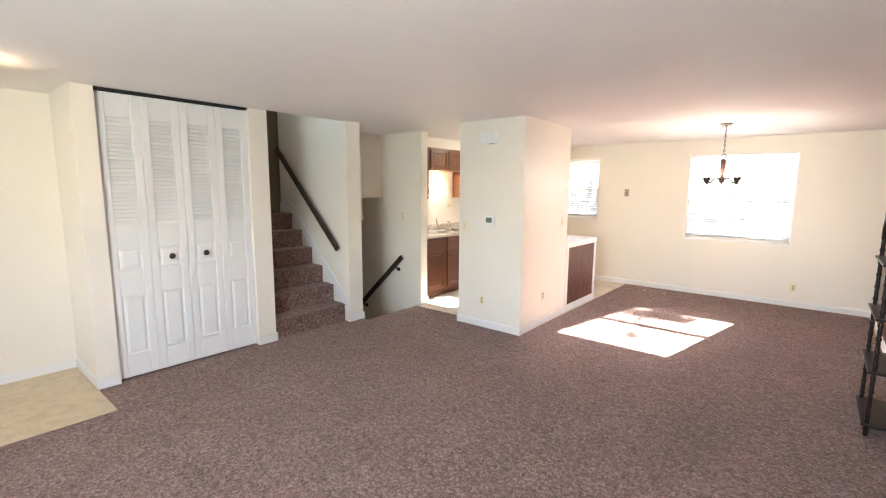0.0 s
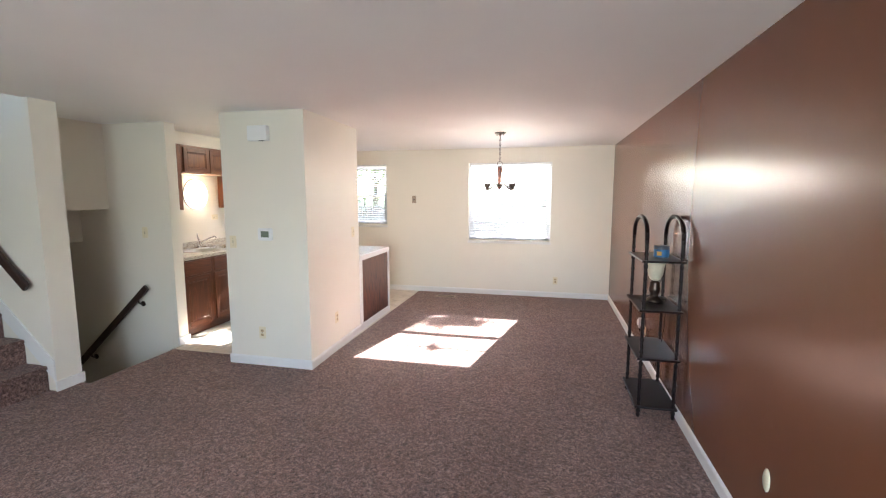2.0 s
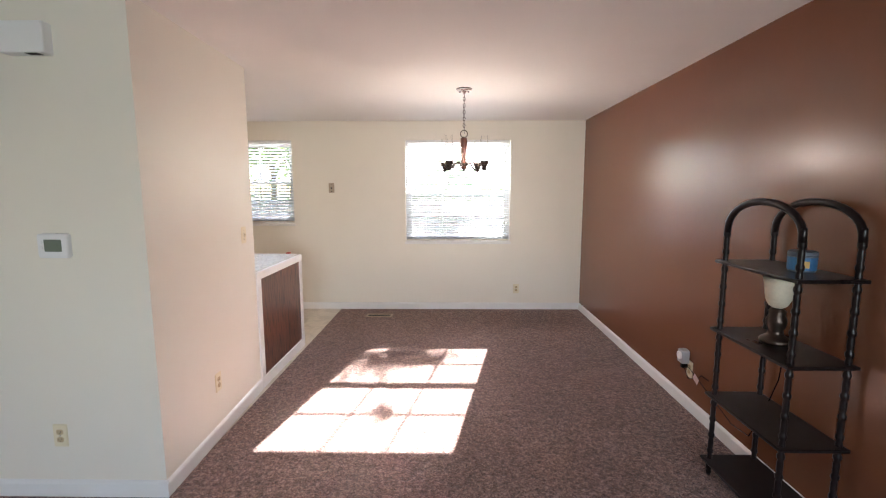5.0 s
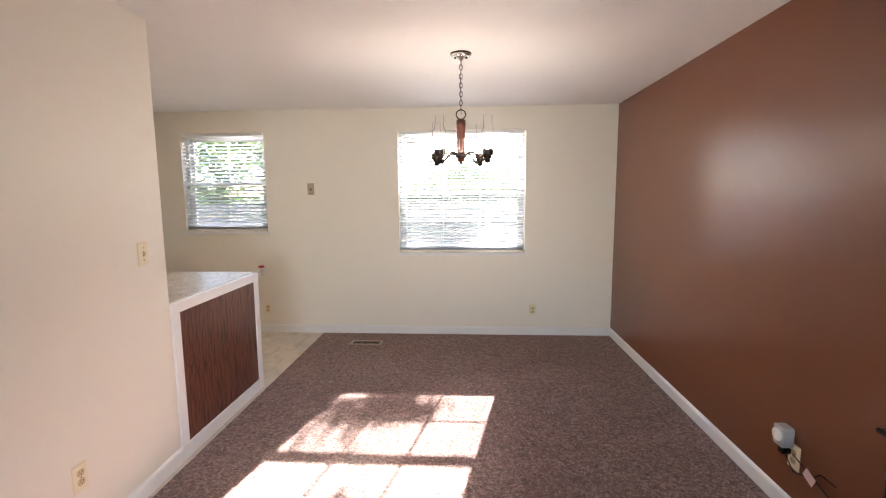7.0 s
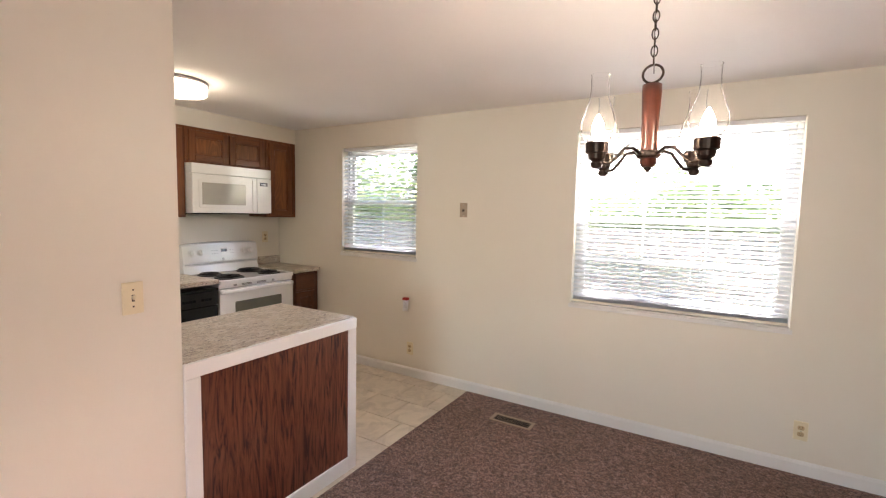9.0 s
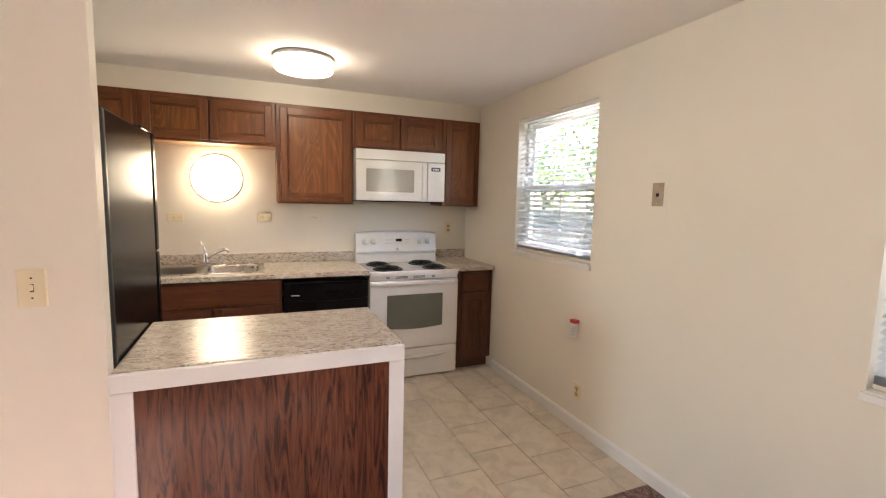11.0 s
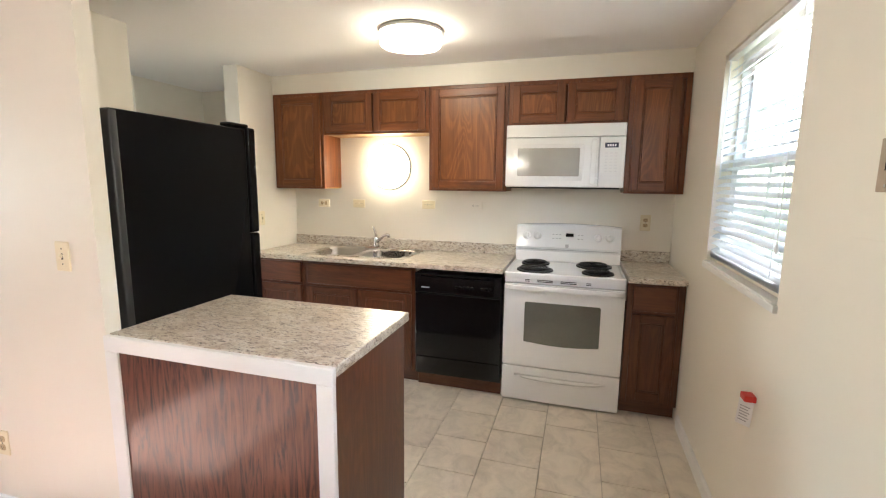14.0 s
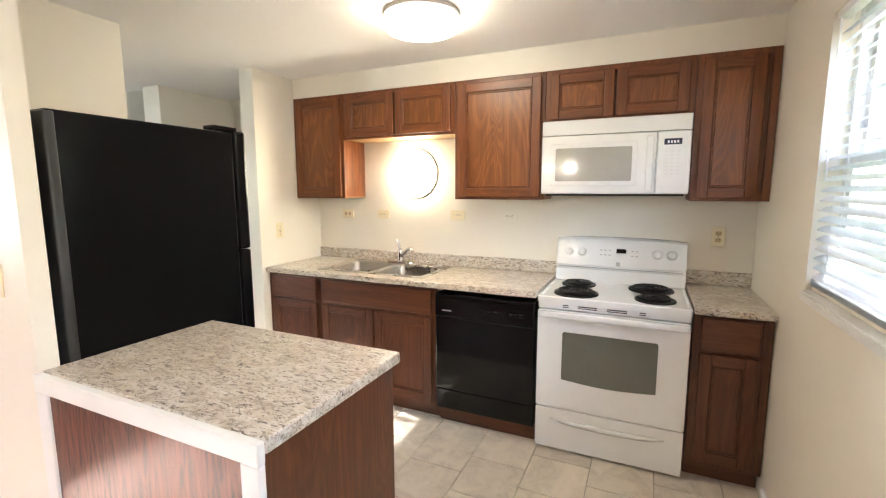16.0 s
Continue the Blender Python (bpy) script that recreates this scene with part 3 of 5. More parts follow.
def bifold_leaf(y0, y1, knob_y=None):
    """One leaf with a louvred upper light, a small middle panel and a tall lower panel."""
    x1 = FRONT - 0.035
    x0 = x1 - 0.03
    z0, z1 = 0.015, 2.328
    d = thing("bifold_door_leaf", (x0, y0, z0), "white louvred and panelled bifold closet door leaf", "door", "bifold closet doors")
    w, h = y1 - y0, z1 - z0
    s = 0.062
    zl0, zl1 = 1.275, 2.125
    zm0, zm1 = 0.905, 1.085
    zb0, zb1 = 0.19, 0.70
    t = 0.03
    bevelled(part("leaf_frame", boxes((0, t, 0, s, 0, h), (0, t, w - s, w, 0, h), (0, t, s, w - s, 0, zb0), (0, t, s, w - s, zb1, zm0), (0, t, s, w - s, zm1, zl0), (0, t, s, w - s, zl1, h)), DOORW, d), 0.004)
    for a, b in ((zb0, zb1), (zm0, zm1)):
        part("raised_panel", prism_panel(s, w - s, a, b, t), DOORW, d)
    n = 26
    first = None
    for i in range(n):
        if first is None:
            first = part("louvre", boxes((-0.003, 0.003, s, w - s, -0.021, 0.021)), DOORW, d)
            ob = first
        else:
            ob = new("louvre", first.data)
            ob.parent = d
        ob.matrix_basis = pose(t / 2, 0, zl0 + (zl1 - zl0) * (i + 0.5) / n, 0, -34, 0)
    if knob_y is not None:
        bm = lathe([(0.012, 0), (0.012, 0.010), (0.020, 0.016), (0.026, 0.026), (0.024, 0.034), (0.012, 0.040)], 18)
        spun(bm, Matrix.Translation((t, knob_y - y0, 0.99)) @ Matrix.Rotation(radians(90), 4, 'Y'))
        part("knob", bm, BRONZE, d, "dark bronze round knob", smooth=True)
    return d


def prism_panel(y0, y1, z0, z1, t):
    """A raised field with a sunk, sloping margin, facing +x."""
    bm = bmesh.new()
    rings = []
    for inset, x in ((0, t - 0.012), (0.012, t - 0.013), (0.032, t - 0.003)):
        rings.append([bm.verts.new((x, y, z)) for y, z in ((y0 + inset, z0 + inset), (y1 - inset, z0 + inset), (y1 - inset, z1 - inset), (y0 + inset, z1 - inset))])
    for a, b in zip(rings, rings[1:]):
        for i in range(4):
            bm.faces.new((a[i], a[(i + 1) % 4], b[(i + 1) % 4], b[i]))
    bm.faces.new(rings[-1])
    back = [bm.verts.new((0.006, v.co.y, v.co.z)) for v in rings[0]]
    for i in range(4):
        bm.faces.new((back[i], back[(i + 1) % 4], rings[0][(i + 1) % 4], rings[0][i]))
    bm.faces.new(back[::-1])
    return bm


LW = (2.345 - 1.155 - 0.012) / 4
for i in range(4):
    ya = 1.158 + i * (LW + 0.002)
    bifold_leaf(ya, ya + LW, {1: ya + LW - 0.14, 2: ya + 0.14}.get(i))
tr = part("door_track", boxes((-3.80, -3.72, 1.155, 2.345, 2.335, H - 0.002)), DARKR)
tagged(tr, "dark metal track above the bifold doors", "door track")

# ---- kitchen cabinets ----


def framed_door(name, y0, y1, z0, z1, x, parent, material=OAK, level=OAK_Y, panel=OAK_PANEL, stile=0.055):
    """A cabinet door facing +x: a flat recessed panel in a frame of rails and stiles."""
    t = 0.019
    a, b, c, d = y0 + stile, y1 - stile, z0 + stile, z1 - stile
    door = part(name, boxes((x + 0.003, x + 0.009, a - 0.004, b + 0.004, c - 0.004, d + 0.004)), panel, parent)
    for ya, yb in ((y0, a), (b, y1)):
        bevelled(part("stile", boxes((x, x + t, ya, yb, z0, z1)), material, door), 0.004)
    for za, zb in ((z0, c), (d, z1)):
        bevelled(part("rail", boxes((x, x + t - 0.0005, a, b, za, zb)), level, door), 0.003)
    m = 0.014
    bm = boxes((x + 0.009, x + 0.015, a, a + m, c, d), (x + 0.009, x + 0.015, b - m, b, c, d), (x + 0.009, x + 0.015, a + m, b - m, c, c + m), (x + 0.009, x + 0.015, a + m, b - m, d - m, d), bevel=0.0045, seg=1)
    part("panel_moulding", bm, level, door)
    return door


UF = -3.987          # face frames of the wall cabinets


def wall_cabinet(y0, y1, z0, doors, label, gap_low=0.02):
    z1 = 2.206
    c = thing("wall_cabinet", (WEST_K, y0, z0), label, "cabinet", "kitchen wall cabinets")
    w, h, d = y1 - y0, z1 - z0, UF - WEST_K
    part("body", boxes((0, d - 0.02, 0.001, w - 0.001, 0.012, h - 0.001)), OAK, c)
    f = 0.035
    bevelled(part("face_frame", boxes((d - 0.02, d, 0, f, 0, h), (d - 0.02, d, w - f, w, 0, h), (d - 0.02, d, f, w - f, 0, f), (d - 0.02, d, f, w - f, h - f, h)), OAK, c), 0.002)
    part("underside", boxes((0.0, d - 0.02, 0.003, w - 0.003, 0.002, 0.011)), OAK_PALE, c, "pale unfinished underside")
    for a, b in doors:
        framed_door("door", a - y0, b - y0, 0.018, h - 0.028, d + 0.001, c)
    return c


wall_cabinet(4.782, 5.255, 1.435, [(4.812, 5.232)], "stained oak wall cabinet beside the sink")
wall_cabinet(5.257, 6.166, 1.870, [(5.285, 5.700), (5.712, 6.140)], "short stained oak wall cabinet above the sink")
wall_cabinet(6.168, 6.766, 1.435, [(6.195, 6.742)], "stained oak wall cabinet with a single wide door")
wall_cabinet(6.768, 7.566, 1.898, [(6.796, 7.158), (7.172, 7.538)], "short stained oak wall cabinet above the microwave")
wall_cabinet(7.568, 7.936, 1.435, [(7.598, 7.875)], "tall narrow stained oak wall cabinet")

BF = -3.655
TOPZ = 0.927


def base_cabinet(y0, y1, fronts, drawers, label):
    c = thing("base_cabinet", (WEST_K, y0, 0), label, "cabinet", "kitchen base cabinets")
    w, d, h = y1 - y0, BF - WEST_K, TOPZ - 0.036
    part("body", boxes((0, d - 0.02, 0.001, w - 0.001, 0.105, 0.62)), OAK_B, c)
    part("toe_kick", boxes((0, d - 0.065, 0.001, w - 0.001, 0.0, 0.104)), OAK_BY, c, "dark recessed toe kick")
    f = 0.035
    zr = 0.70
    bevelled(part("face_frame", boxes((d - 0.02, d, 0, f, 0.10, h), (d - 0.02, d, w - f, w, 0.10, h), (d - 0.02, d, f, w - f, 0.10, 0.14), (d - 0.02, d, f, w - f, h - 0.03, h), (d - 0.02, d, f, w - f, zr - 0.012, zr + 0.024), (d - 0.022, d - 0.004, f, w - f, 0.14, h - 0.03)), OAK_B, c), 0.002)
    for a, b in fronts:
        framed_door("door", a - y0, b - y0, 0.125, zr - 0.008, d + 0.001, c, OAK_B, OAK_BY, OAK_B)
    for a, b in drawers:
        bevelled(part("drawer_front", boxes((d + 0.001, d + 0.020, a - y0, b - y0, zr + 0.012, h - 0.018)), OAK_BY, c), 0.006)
    return c


base_cabinet(4.782, 5.262, [(4.825, 5.236)], [(4.825, 5.236)], "stained oak base cabinet with one drawer")
base_cabinet(5.264, 6.180, [(5.290, 5.712), (5.728, 6.155)], [(5.290, 6.155)], "stained oak sink cabinet with two doors")
base_cabinet(7.604, 7.936, [(7.638, 7.885)], [(7.638, 7.885)], "narrow stained oak base cabinet beside the range")

# worktops: the long one has a cut-out for the sink
SX0, SX1, SY0, SY1 = -4.190, -3.720, 5.225, 6.045
wt = thing("countertop", (WEST_K, 4.782, TOPZ), "speckled stone-look laminate countertop with backsplash", "countertop", "kitchen worktops")
CF = -3.615 - WEST_K


def slab(bs_, parent, nm="slab"):
    return bevelled(part(nm, boxes(*bs_), LAMINATE, parent), 0.006, 3)


oy = 4.782
sx0, sx1, sy0, sy1 = SX0 - WEST_K, SX1 - WEST_K, SY0 - oy, SY1 - oy
ln = 6.820 - oy
slab([(0, CF, 0, sy0, -0.036, 0)], wt)
slab([(0, CF, sy1, ln, -0.036, 0)], wt)
slab([(0, sx0, sy0, sy1, -0.036, 0)], wt)
slab([(sx1, CF, sy0, sy1, -0.036, 0)], wt)
slab([(0, 0.02, 0, ln, 0.0005, 0.084)], wt, "backsplash")
w2 = thing("countertop", (WEST_K, 7.602, TOPZ), "short speckled laminate countertop beside the range", "countertop", "kitchen worktops")
slab([(0, CF, 0, 0.335, -0.036, 0)], w2)
slab([(0, 0.02, 0, 0.335, 0.0005, 0.084)], w2, "backsplash")

# ---- peninsula ----
PT = 0.905
pen = thing("peninsula", (PB + 0.010, 5.571, 0), "kitchen peninsula with dark oak panels and white trim", "kitchen island")
PL = 6.56 - 5.571
PD = -0.64
part("carcass", boxes((PD + 0.02, -0.022, 0.002, PL - 0.02, 0.10, PT - 0.04)), OAK_DARK, pen)
part("toe_kick", boxes((PD + 0.07, -0.022, 0.002, PL - 0.02, 0, 0.10)), OAK_DARK, pen)
part("side_panel", boxes((-0.022, -0.006, 0.06, PL - 0.05, 0.07, PT - 0.05)), OAK_DARK, pen, "dark stained oak veneer panel")
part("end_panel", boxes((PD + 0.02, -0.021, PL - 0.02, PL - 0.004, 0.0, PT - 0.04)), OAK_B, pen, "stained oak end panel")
bevelled(part("trim_top", boxes((-0.02, 0.004, 0.0, PL + 0.003, PT - 0.062, PT - 0.001)), TRIM, pen, "white painted trim board"), 0.004)
bevelled(part("trim_post", boxes((-0.02, 0.003, PL - 0.06, PL + 0.002, 0.0, PT - 0.0625)), TRIM, pen, "white painted trim board"), 0.004)
bevelled(part("trim_post", boxes((-0.02, 0.003, 0.0, 0.065, 0.0855, PT - 0.0625)), TRIM, pen, "white painted trim board"), 0.004)
bevelled(part("trim_foot", boxes((-0.02, 0.004, 0.0, PL - 0.0605, 0.0, 0.085)), TRIM, pen, "white painted baseboard"), 0.004)
bevelled(part("trim_end", boxes((-0.075, -0.0205, PL - 0.0195, PL + 0.001, 0.0, 0.085)), TRIM, pen, "white painted baseboard"), 0.003)
slab([(PD - 0.02, -0.0205, 0.001, PL + 0.006, PT - 0.039, PT + 0.002)], pen, "worktop")

# ---- appliances ----


def rrect(x0, x1, y0, y1, r, n=4):
    """Corners of a rounded rectangle, anticlockwise."""
    out = []
    for cx, cy, a0 in ((x1 - r, y1 - r, 0), (x0 + r, y1 - r, 90), (x0 + r, y0 + r, 180), (x1 - r, y0 + r, 270)):
        for k in range(n + 1):
            a = radians(a0 + 90 * k / n)
            out.append((cx + r * math.cos(a), cy + r * math.sin(a)))
    return out


def loft(loops, cap_first=False, cap_last=True):
    """Skins closed loops of points one after another."""
    bm = bmesh.new()
    rings = [[bm.verts.new(p) for p in loop] for loop in loops]
    n = len(rings[0])
    for a, b in zip(rings, rings[1:]):
        for i in range(n):
            bm.faces.new((a[i], a[(i + 1) % n], b[(i + 1) % n], b[i]))
    if cap_first:
        bm.faces.new(rings[0][::-1])
    if cap_last:
        bm.faces.new(rings[-1])
    return bm


def plate_yz(y0, y1, z0, z1, x0, x1, r, n=4):
    """A slab facing +x with rounded corners and a soft front edge."""
    e = min(0.006, (x1 - x0) * 0.4)
    loops = []
    for inset, x in ((0, x0), (0, x1 - e), (e * 0.35, x1 - e * 0.3), (e, x1)):
        loops.append([(x, a, b) for a, b in rrect(y0 + inset, y1 - inset, z0 + inset, z1 - inset, max(0.001, r - inset), n)])
    return loft(loops, True, True)


def dial(r, depth, at, parent, name, material, label=""):
    bm = lathe([(r, 0), (r, depth * 0.5), (r * 0.9, depth * 0.6), (r * 0.82, depth), (r * 0.3, depth * 1.02)], 20)
    spun(bm, Matrix.Translation(at) @ Matrix.Rotation(radians(90), 4, 'Y'))
    return part(name, bm, material, parent, label)


OVENGLASS = mottled("smoky_oven_glass", (0.135, 0.140, 0.118), 0.06, 0.1, 4, 60, 0, coat=0.6, rough_var=0.02)
MWGLASS = mottled("grey_dotted_microwave_glass", (0.40, 0.39, 0.36), 0.12, 0.06, 5, 300, 0, coat=0.5, rough_var=0.02)
GREYLINE = mottled("pale_grey_print", (0.42, 0.42, 0.43), 0.5, 0.03, 5, 60, 0)
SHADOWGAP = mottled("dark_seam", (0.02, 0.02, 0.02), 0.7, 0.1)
PALEKEY = mottled("faint_grey_print", (0.71, 0.71, 0.72), 0.5, 0.03, 5, 60, 0)
DISPLAY = glow("blue_lit_display", (0.06, 0.10, 0.9), 0.0006)
DISPLAY.node_tree.nodes["Principled BSDF"].inputs["Base Color"].default_value = (0.01, 0.012, 0.03, 1)
DISPLAY_TXT = glow("display_digits", (0.5, 0.6, 1.0), 0.007)
COIL = mottled("black_burner_coil", (0.012, 0.012, 0.013), 0.45, 0.2, 20, 90, 0.05, metal=0.4)


def kitchen_range():
    x0, y0, y1 = -4.235, 6.826, 7.598
    r = thing("electric_range", (x0, y0, 0), "white freestanding electric range with four coil burners", "range")
    w, d = y1 - y0, -3.655 - x0
    ct = 0.912
    part("body", boxes((0, d - 0.03, 0.003, w - 0.003, 0.02, ct - 0.03)), ENAMEL, r)
    # cooktop with a low raised rim
    bm = loft([[(a, b, z) for a, b in rrect(i, d + 0.035 - i, i, w - i, 0.02)] for i, z in ((0.0, ct - 0.035), (0.0, ct - 0.006), (0.006, ct), (0.016, ct), (0.024, ct - 0.006))], True, True)
    part("cooktop", bm, ENAMEL, r)
    # backguard leaning slightly back
    bg = [(0.0, ct - 0.004), (0.085, ct - 0.004), (0.060, ct + 0.07), (0.072, ct + 0.10), (0.046, ct + 0.262), (0.030, ct + 0.275), (0.0, ct + 0.275)]
    rings = []
    for k in range(13):
        u = k / 12
        rise = 0.016 * math.sin(math.pi * u) ** 0.6 - 0.008
        rings.append([(x, 0.004 + (w - 0.008) * u, z + (rise if z > ct + 0.2 else 0)) for x, z in bg])
    bm = loft(rings, True, True)
    bmesh.ops.recalc_face_normals(bm, faces=bm.faces[:])
    part("backguard", bm, ENAMEL, r)
    part("backguard_crease", boxes((0.066, 0.0725, 0.02, w - 0.02, ct + 0.083, ct + 0.088)), GREYLINE, r)
    lean = math.atan2(0.026, 0.162)
    for y in (0.085, 0.165, w - 0.165, w - 0.085):
        k = lathe([(0.030, 0), (0.030, 0.006), (0.024, 0.010), (0.021, 0.030), (0.010, 0.031)], 20)
        spun(k, Matrix.Translation((0.060, y, ct + 0.188)) @ Matrix.Rotation(radians(90) - lean, 4, 'Y'))
        kn = part("knob", k, WHITEP, r, "white burner control knob")
        g = boxes((-0.021, 0.021, -0.005, 0.005, 0.030, 0.040), bevel=0.002, seg=1)
        spun(g, Matrix.Translation((0.060, y, ct + 0.188)) @ Matrix.Rotation(radians(90) - lean, 4, 'Y'))
        part("grip", g, WHITEP, kn)
    def on_guard(y0_, y1_, z0_, z1_, mt, nm, lift=0.0012, label=""):
        b_ = boxes((0, 0.002, y0_, y1_, z0_, z1_))
        zc = ct + 0.10
        spun(b_, Matrix.Translation((0.0718 + lift, 0, zc)) @ Matrix.Rotation(-lean, 4, 'Y'))
        return part(nm, b_, mt, r, label)
    on_guard(w * 0.5 - 0.012, w * 0.5 + 0.045, 0.088, 0.114, BLACKG, "clock_display", 0.0012, "dark clock display")
    on_guard(w * 0.5 - 0.012, w * 0.5 + 0.012, 0.004, 0.030, GREYLINE, "badge", 0.0012, "small grey maker's badge")
    for k, yy in enumerate((-0.11, -0.085, -0.06, 0.075, 0.10)):
        for zz in (0.070, 0.10):
            on_guard(w * 0.5 + yy, w * 0.5 + yy + 0.014, zz, zz + 0.006, GREYLINE, "touch_key")
    # four coils in drip pans
    for bx, by, R_ in ((0.20, 0.17, 0.085), (0.46, 0.19, 0.105), (0.20, w - 0.19, 0.105), (0.46, w - 0.17, 0.085)):
        part("drip_pan", lathe([(R_ + 0.018, ct - 0.006), (R_ + 0.018, ct + 0.002), (R_ + 0.010, ct + 0.003), (R_, ct - 0.003), (0.01, ct - 0.004)], 28, bx, by), COIL, r, "black enamel drip pan")
        turns = 4
        pts = []
        for k in range(turns * 22):
            a = 2 * math.pi * k / 22
            rr = R_ * (0.22 + 0.78 * k / (turns * 22))
            pts.append((bx + rr * math.cos(a), by + rr * math.sin(a), ct + 0.010))
        part("burner_coil", tube(pts, 0.0065, 6), COIL, r, "black spiral burner coil")
    # vent strip and oven door
    bevelled(part("vent_strip", boxes((d - 0.03, d + 0.012, 0.004, w - 0.004, ct - 0.075, ct - 0.037)), ENAMEL, r), 0.004)
    for a, b in ((0.14, 0.17), (0.22, 0.32), (0.37, 0.47), (0.53, 0.56)):
        for zz in (ct - 0.062, ct - 0.052):
            part("vent_slot", boxes((d + 0.0115, d + 0.0135, a, b, zz, zz + 0.005)), SHADOWGAP, r)
    door = part("oven_door", plate_yz(0.004, w - 0.004, 0.262, ct - 0.080, d - 0.028, d + 0.026, 0.012), ENAMEL, r)
    bow = [(0.145 + (w - 0.29) * k / 12, 0.440 - 0.016 * math.sin(math.pi * k / 12)) for k in range(13)]
    part("oven_window", prism(bow + [(w - 0.145, 0.706), (w - 0.152, 0.715), (0.152, 0.715), (0.145, 0.706)], "x", d + 0.0255, d + 0.029), OVENGLASS, door, "smoky glass oven window")
    # wide flat handle that bows out, and a drawer with a moulded lip
    hz = ct - 0.104
    rings = []
    for k in range(13):
        u = k / 12
        out = d + 0.030 + 0.034 * math.sin(math.pi * min(1, max(0, 0.5 + (u - 0.5) * 0.96))) ** 0.45
        y = 0.012 + (w - 0.024) * u
        zc = hz + 0.006 * math.sin(math.pi * u)
        rings.append([(a, y, b) for a, b in rrect(d + 0.018, out, zc - 0.016, zc + 0.017, 0.007)])
    part("oven_handle", loft(rings, True, True), ENAMEL, door, smooth=True)
    dr = part("storage_drawer", plate_yz(0.004, w - 0.004, 0.014, 0.256, d - 0.028, d + 0.024, 0.01), ENAMEL, r)
    rings = []
    for k in range(11):
        u = k / 10
        e = math.sin(math.pi * u) ** 0.35
        y = 0.09 + (w - 0.18) * u
        zt = 0.206 - 0.006 * e
        rings.append([(d + 0.0235, y, zt), (d + 0.0240 + 0.013 * e, y, zt - 0.008), (d + 0.0240 + 0.015 * e, y, zt - 0.016), (d + 0.0238 + 0.008 * e, y, zt - 0.026 * e - 0.004), (d + 0.0235, y, zt - 0.032 * e - 0.006)])
    part("drawer_grip", loft(rings, True, True), ENAMEL, dr, smooth=True)
    for a in (0.05, w - 0.05):
        for b in (0.06, d - 0.08):
            part("foot", lathe([(0.015, 0.0035), (0.015, 0.02)], 10, b, a), BLACKG, r)
    return r


kitchen_range()


def microwave():
    x0, y0, z0 = WEST_K, 6.772, 1.462
    w, h, d = 0.786, 0.434, 0.335
    m = thing("microwave_oven", (x0, y0, z0), "white over-the-range microwave oven", "microwave")
    part("body", boxes((0.001, d, 0.002, w - 0.002, 0.01, h)), ENAMEL, m)
    part("underside", boxes((0.02, d - 0.01, 0.02, w - 0.02, 0.0, 0.0095)), SHADOWGAP, m, "dark vented underside")
    bevelled(part("vent_grille", boxes((d, d + 0.030, 0.0, w, h - 0.085, h)), ENAMEL, m), 0.005)
    door = part("door", plate_yz(0.0, w * 0.79, 0.012, h - 0.088, d, d + 0.034, 0.006), ENAMEL, m)
    part("door_bezel", plate_yz(0.055, w * 0.79 - 0.095, 0.058, h - 0.135, d + 0.033, d + 0.0375, 0.016), ENAMEL, door)
    part("door_window", plate_yz(0.083, w * 0.79 - 0.122, 0.085, h - 0.160, d + 0.037, d + 0.0395, 0.008), MWGLASS, door, "grey dotted glass window")
    part("door_handle", plate_yz(w * 0.79 - 0.050, w * 0.79 - 0.014, 0.03, h - 0.106, d + 0.033, d + 0.043, 0.012), ENAMEL, door)
    panel = part("control_panel", plate_yz(w * 0.79 + 0.003, w, 0.012, h - 0.088, d, d + 0.033, 0.006), ENAMEL, m)
    yc = w * 0.79 + 0.035
    part("display", boxes((d + 0.0325, d + 0.0345, yc, yc + 0.085, h - 0.160, h - 0.128)), DISPLAY, panel, "small blue lit clock display")
    for i in range(4):
        part("display_digit", boxes((d + 0.034, d + 0.0352, yc + 0.016 + i * 0.015, yc + 0.025 + i * 0.015, h - 0.152, h - 0.138)), DISPLAY_TXT, panel)
    for row in range(7):
        for col in range(3):
            a, b = yc + 0.004 + col * 0.030, h - 0.198 - row * 0.020
            part("touch_key", boxes((d + 0.0325, d + 0.0337, a, a + 0.017, b, b + 0.006)), PALEKEY, panel)
    return m


microwave()


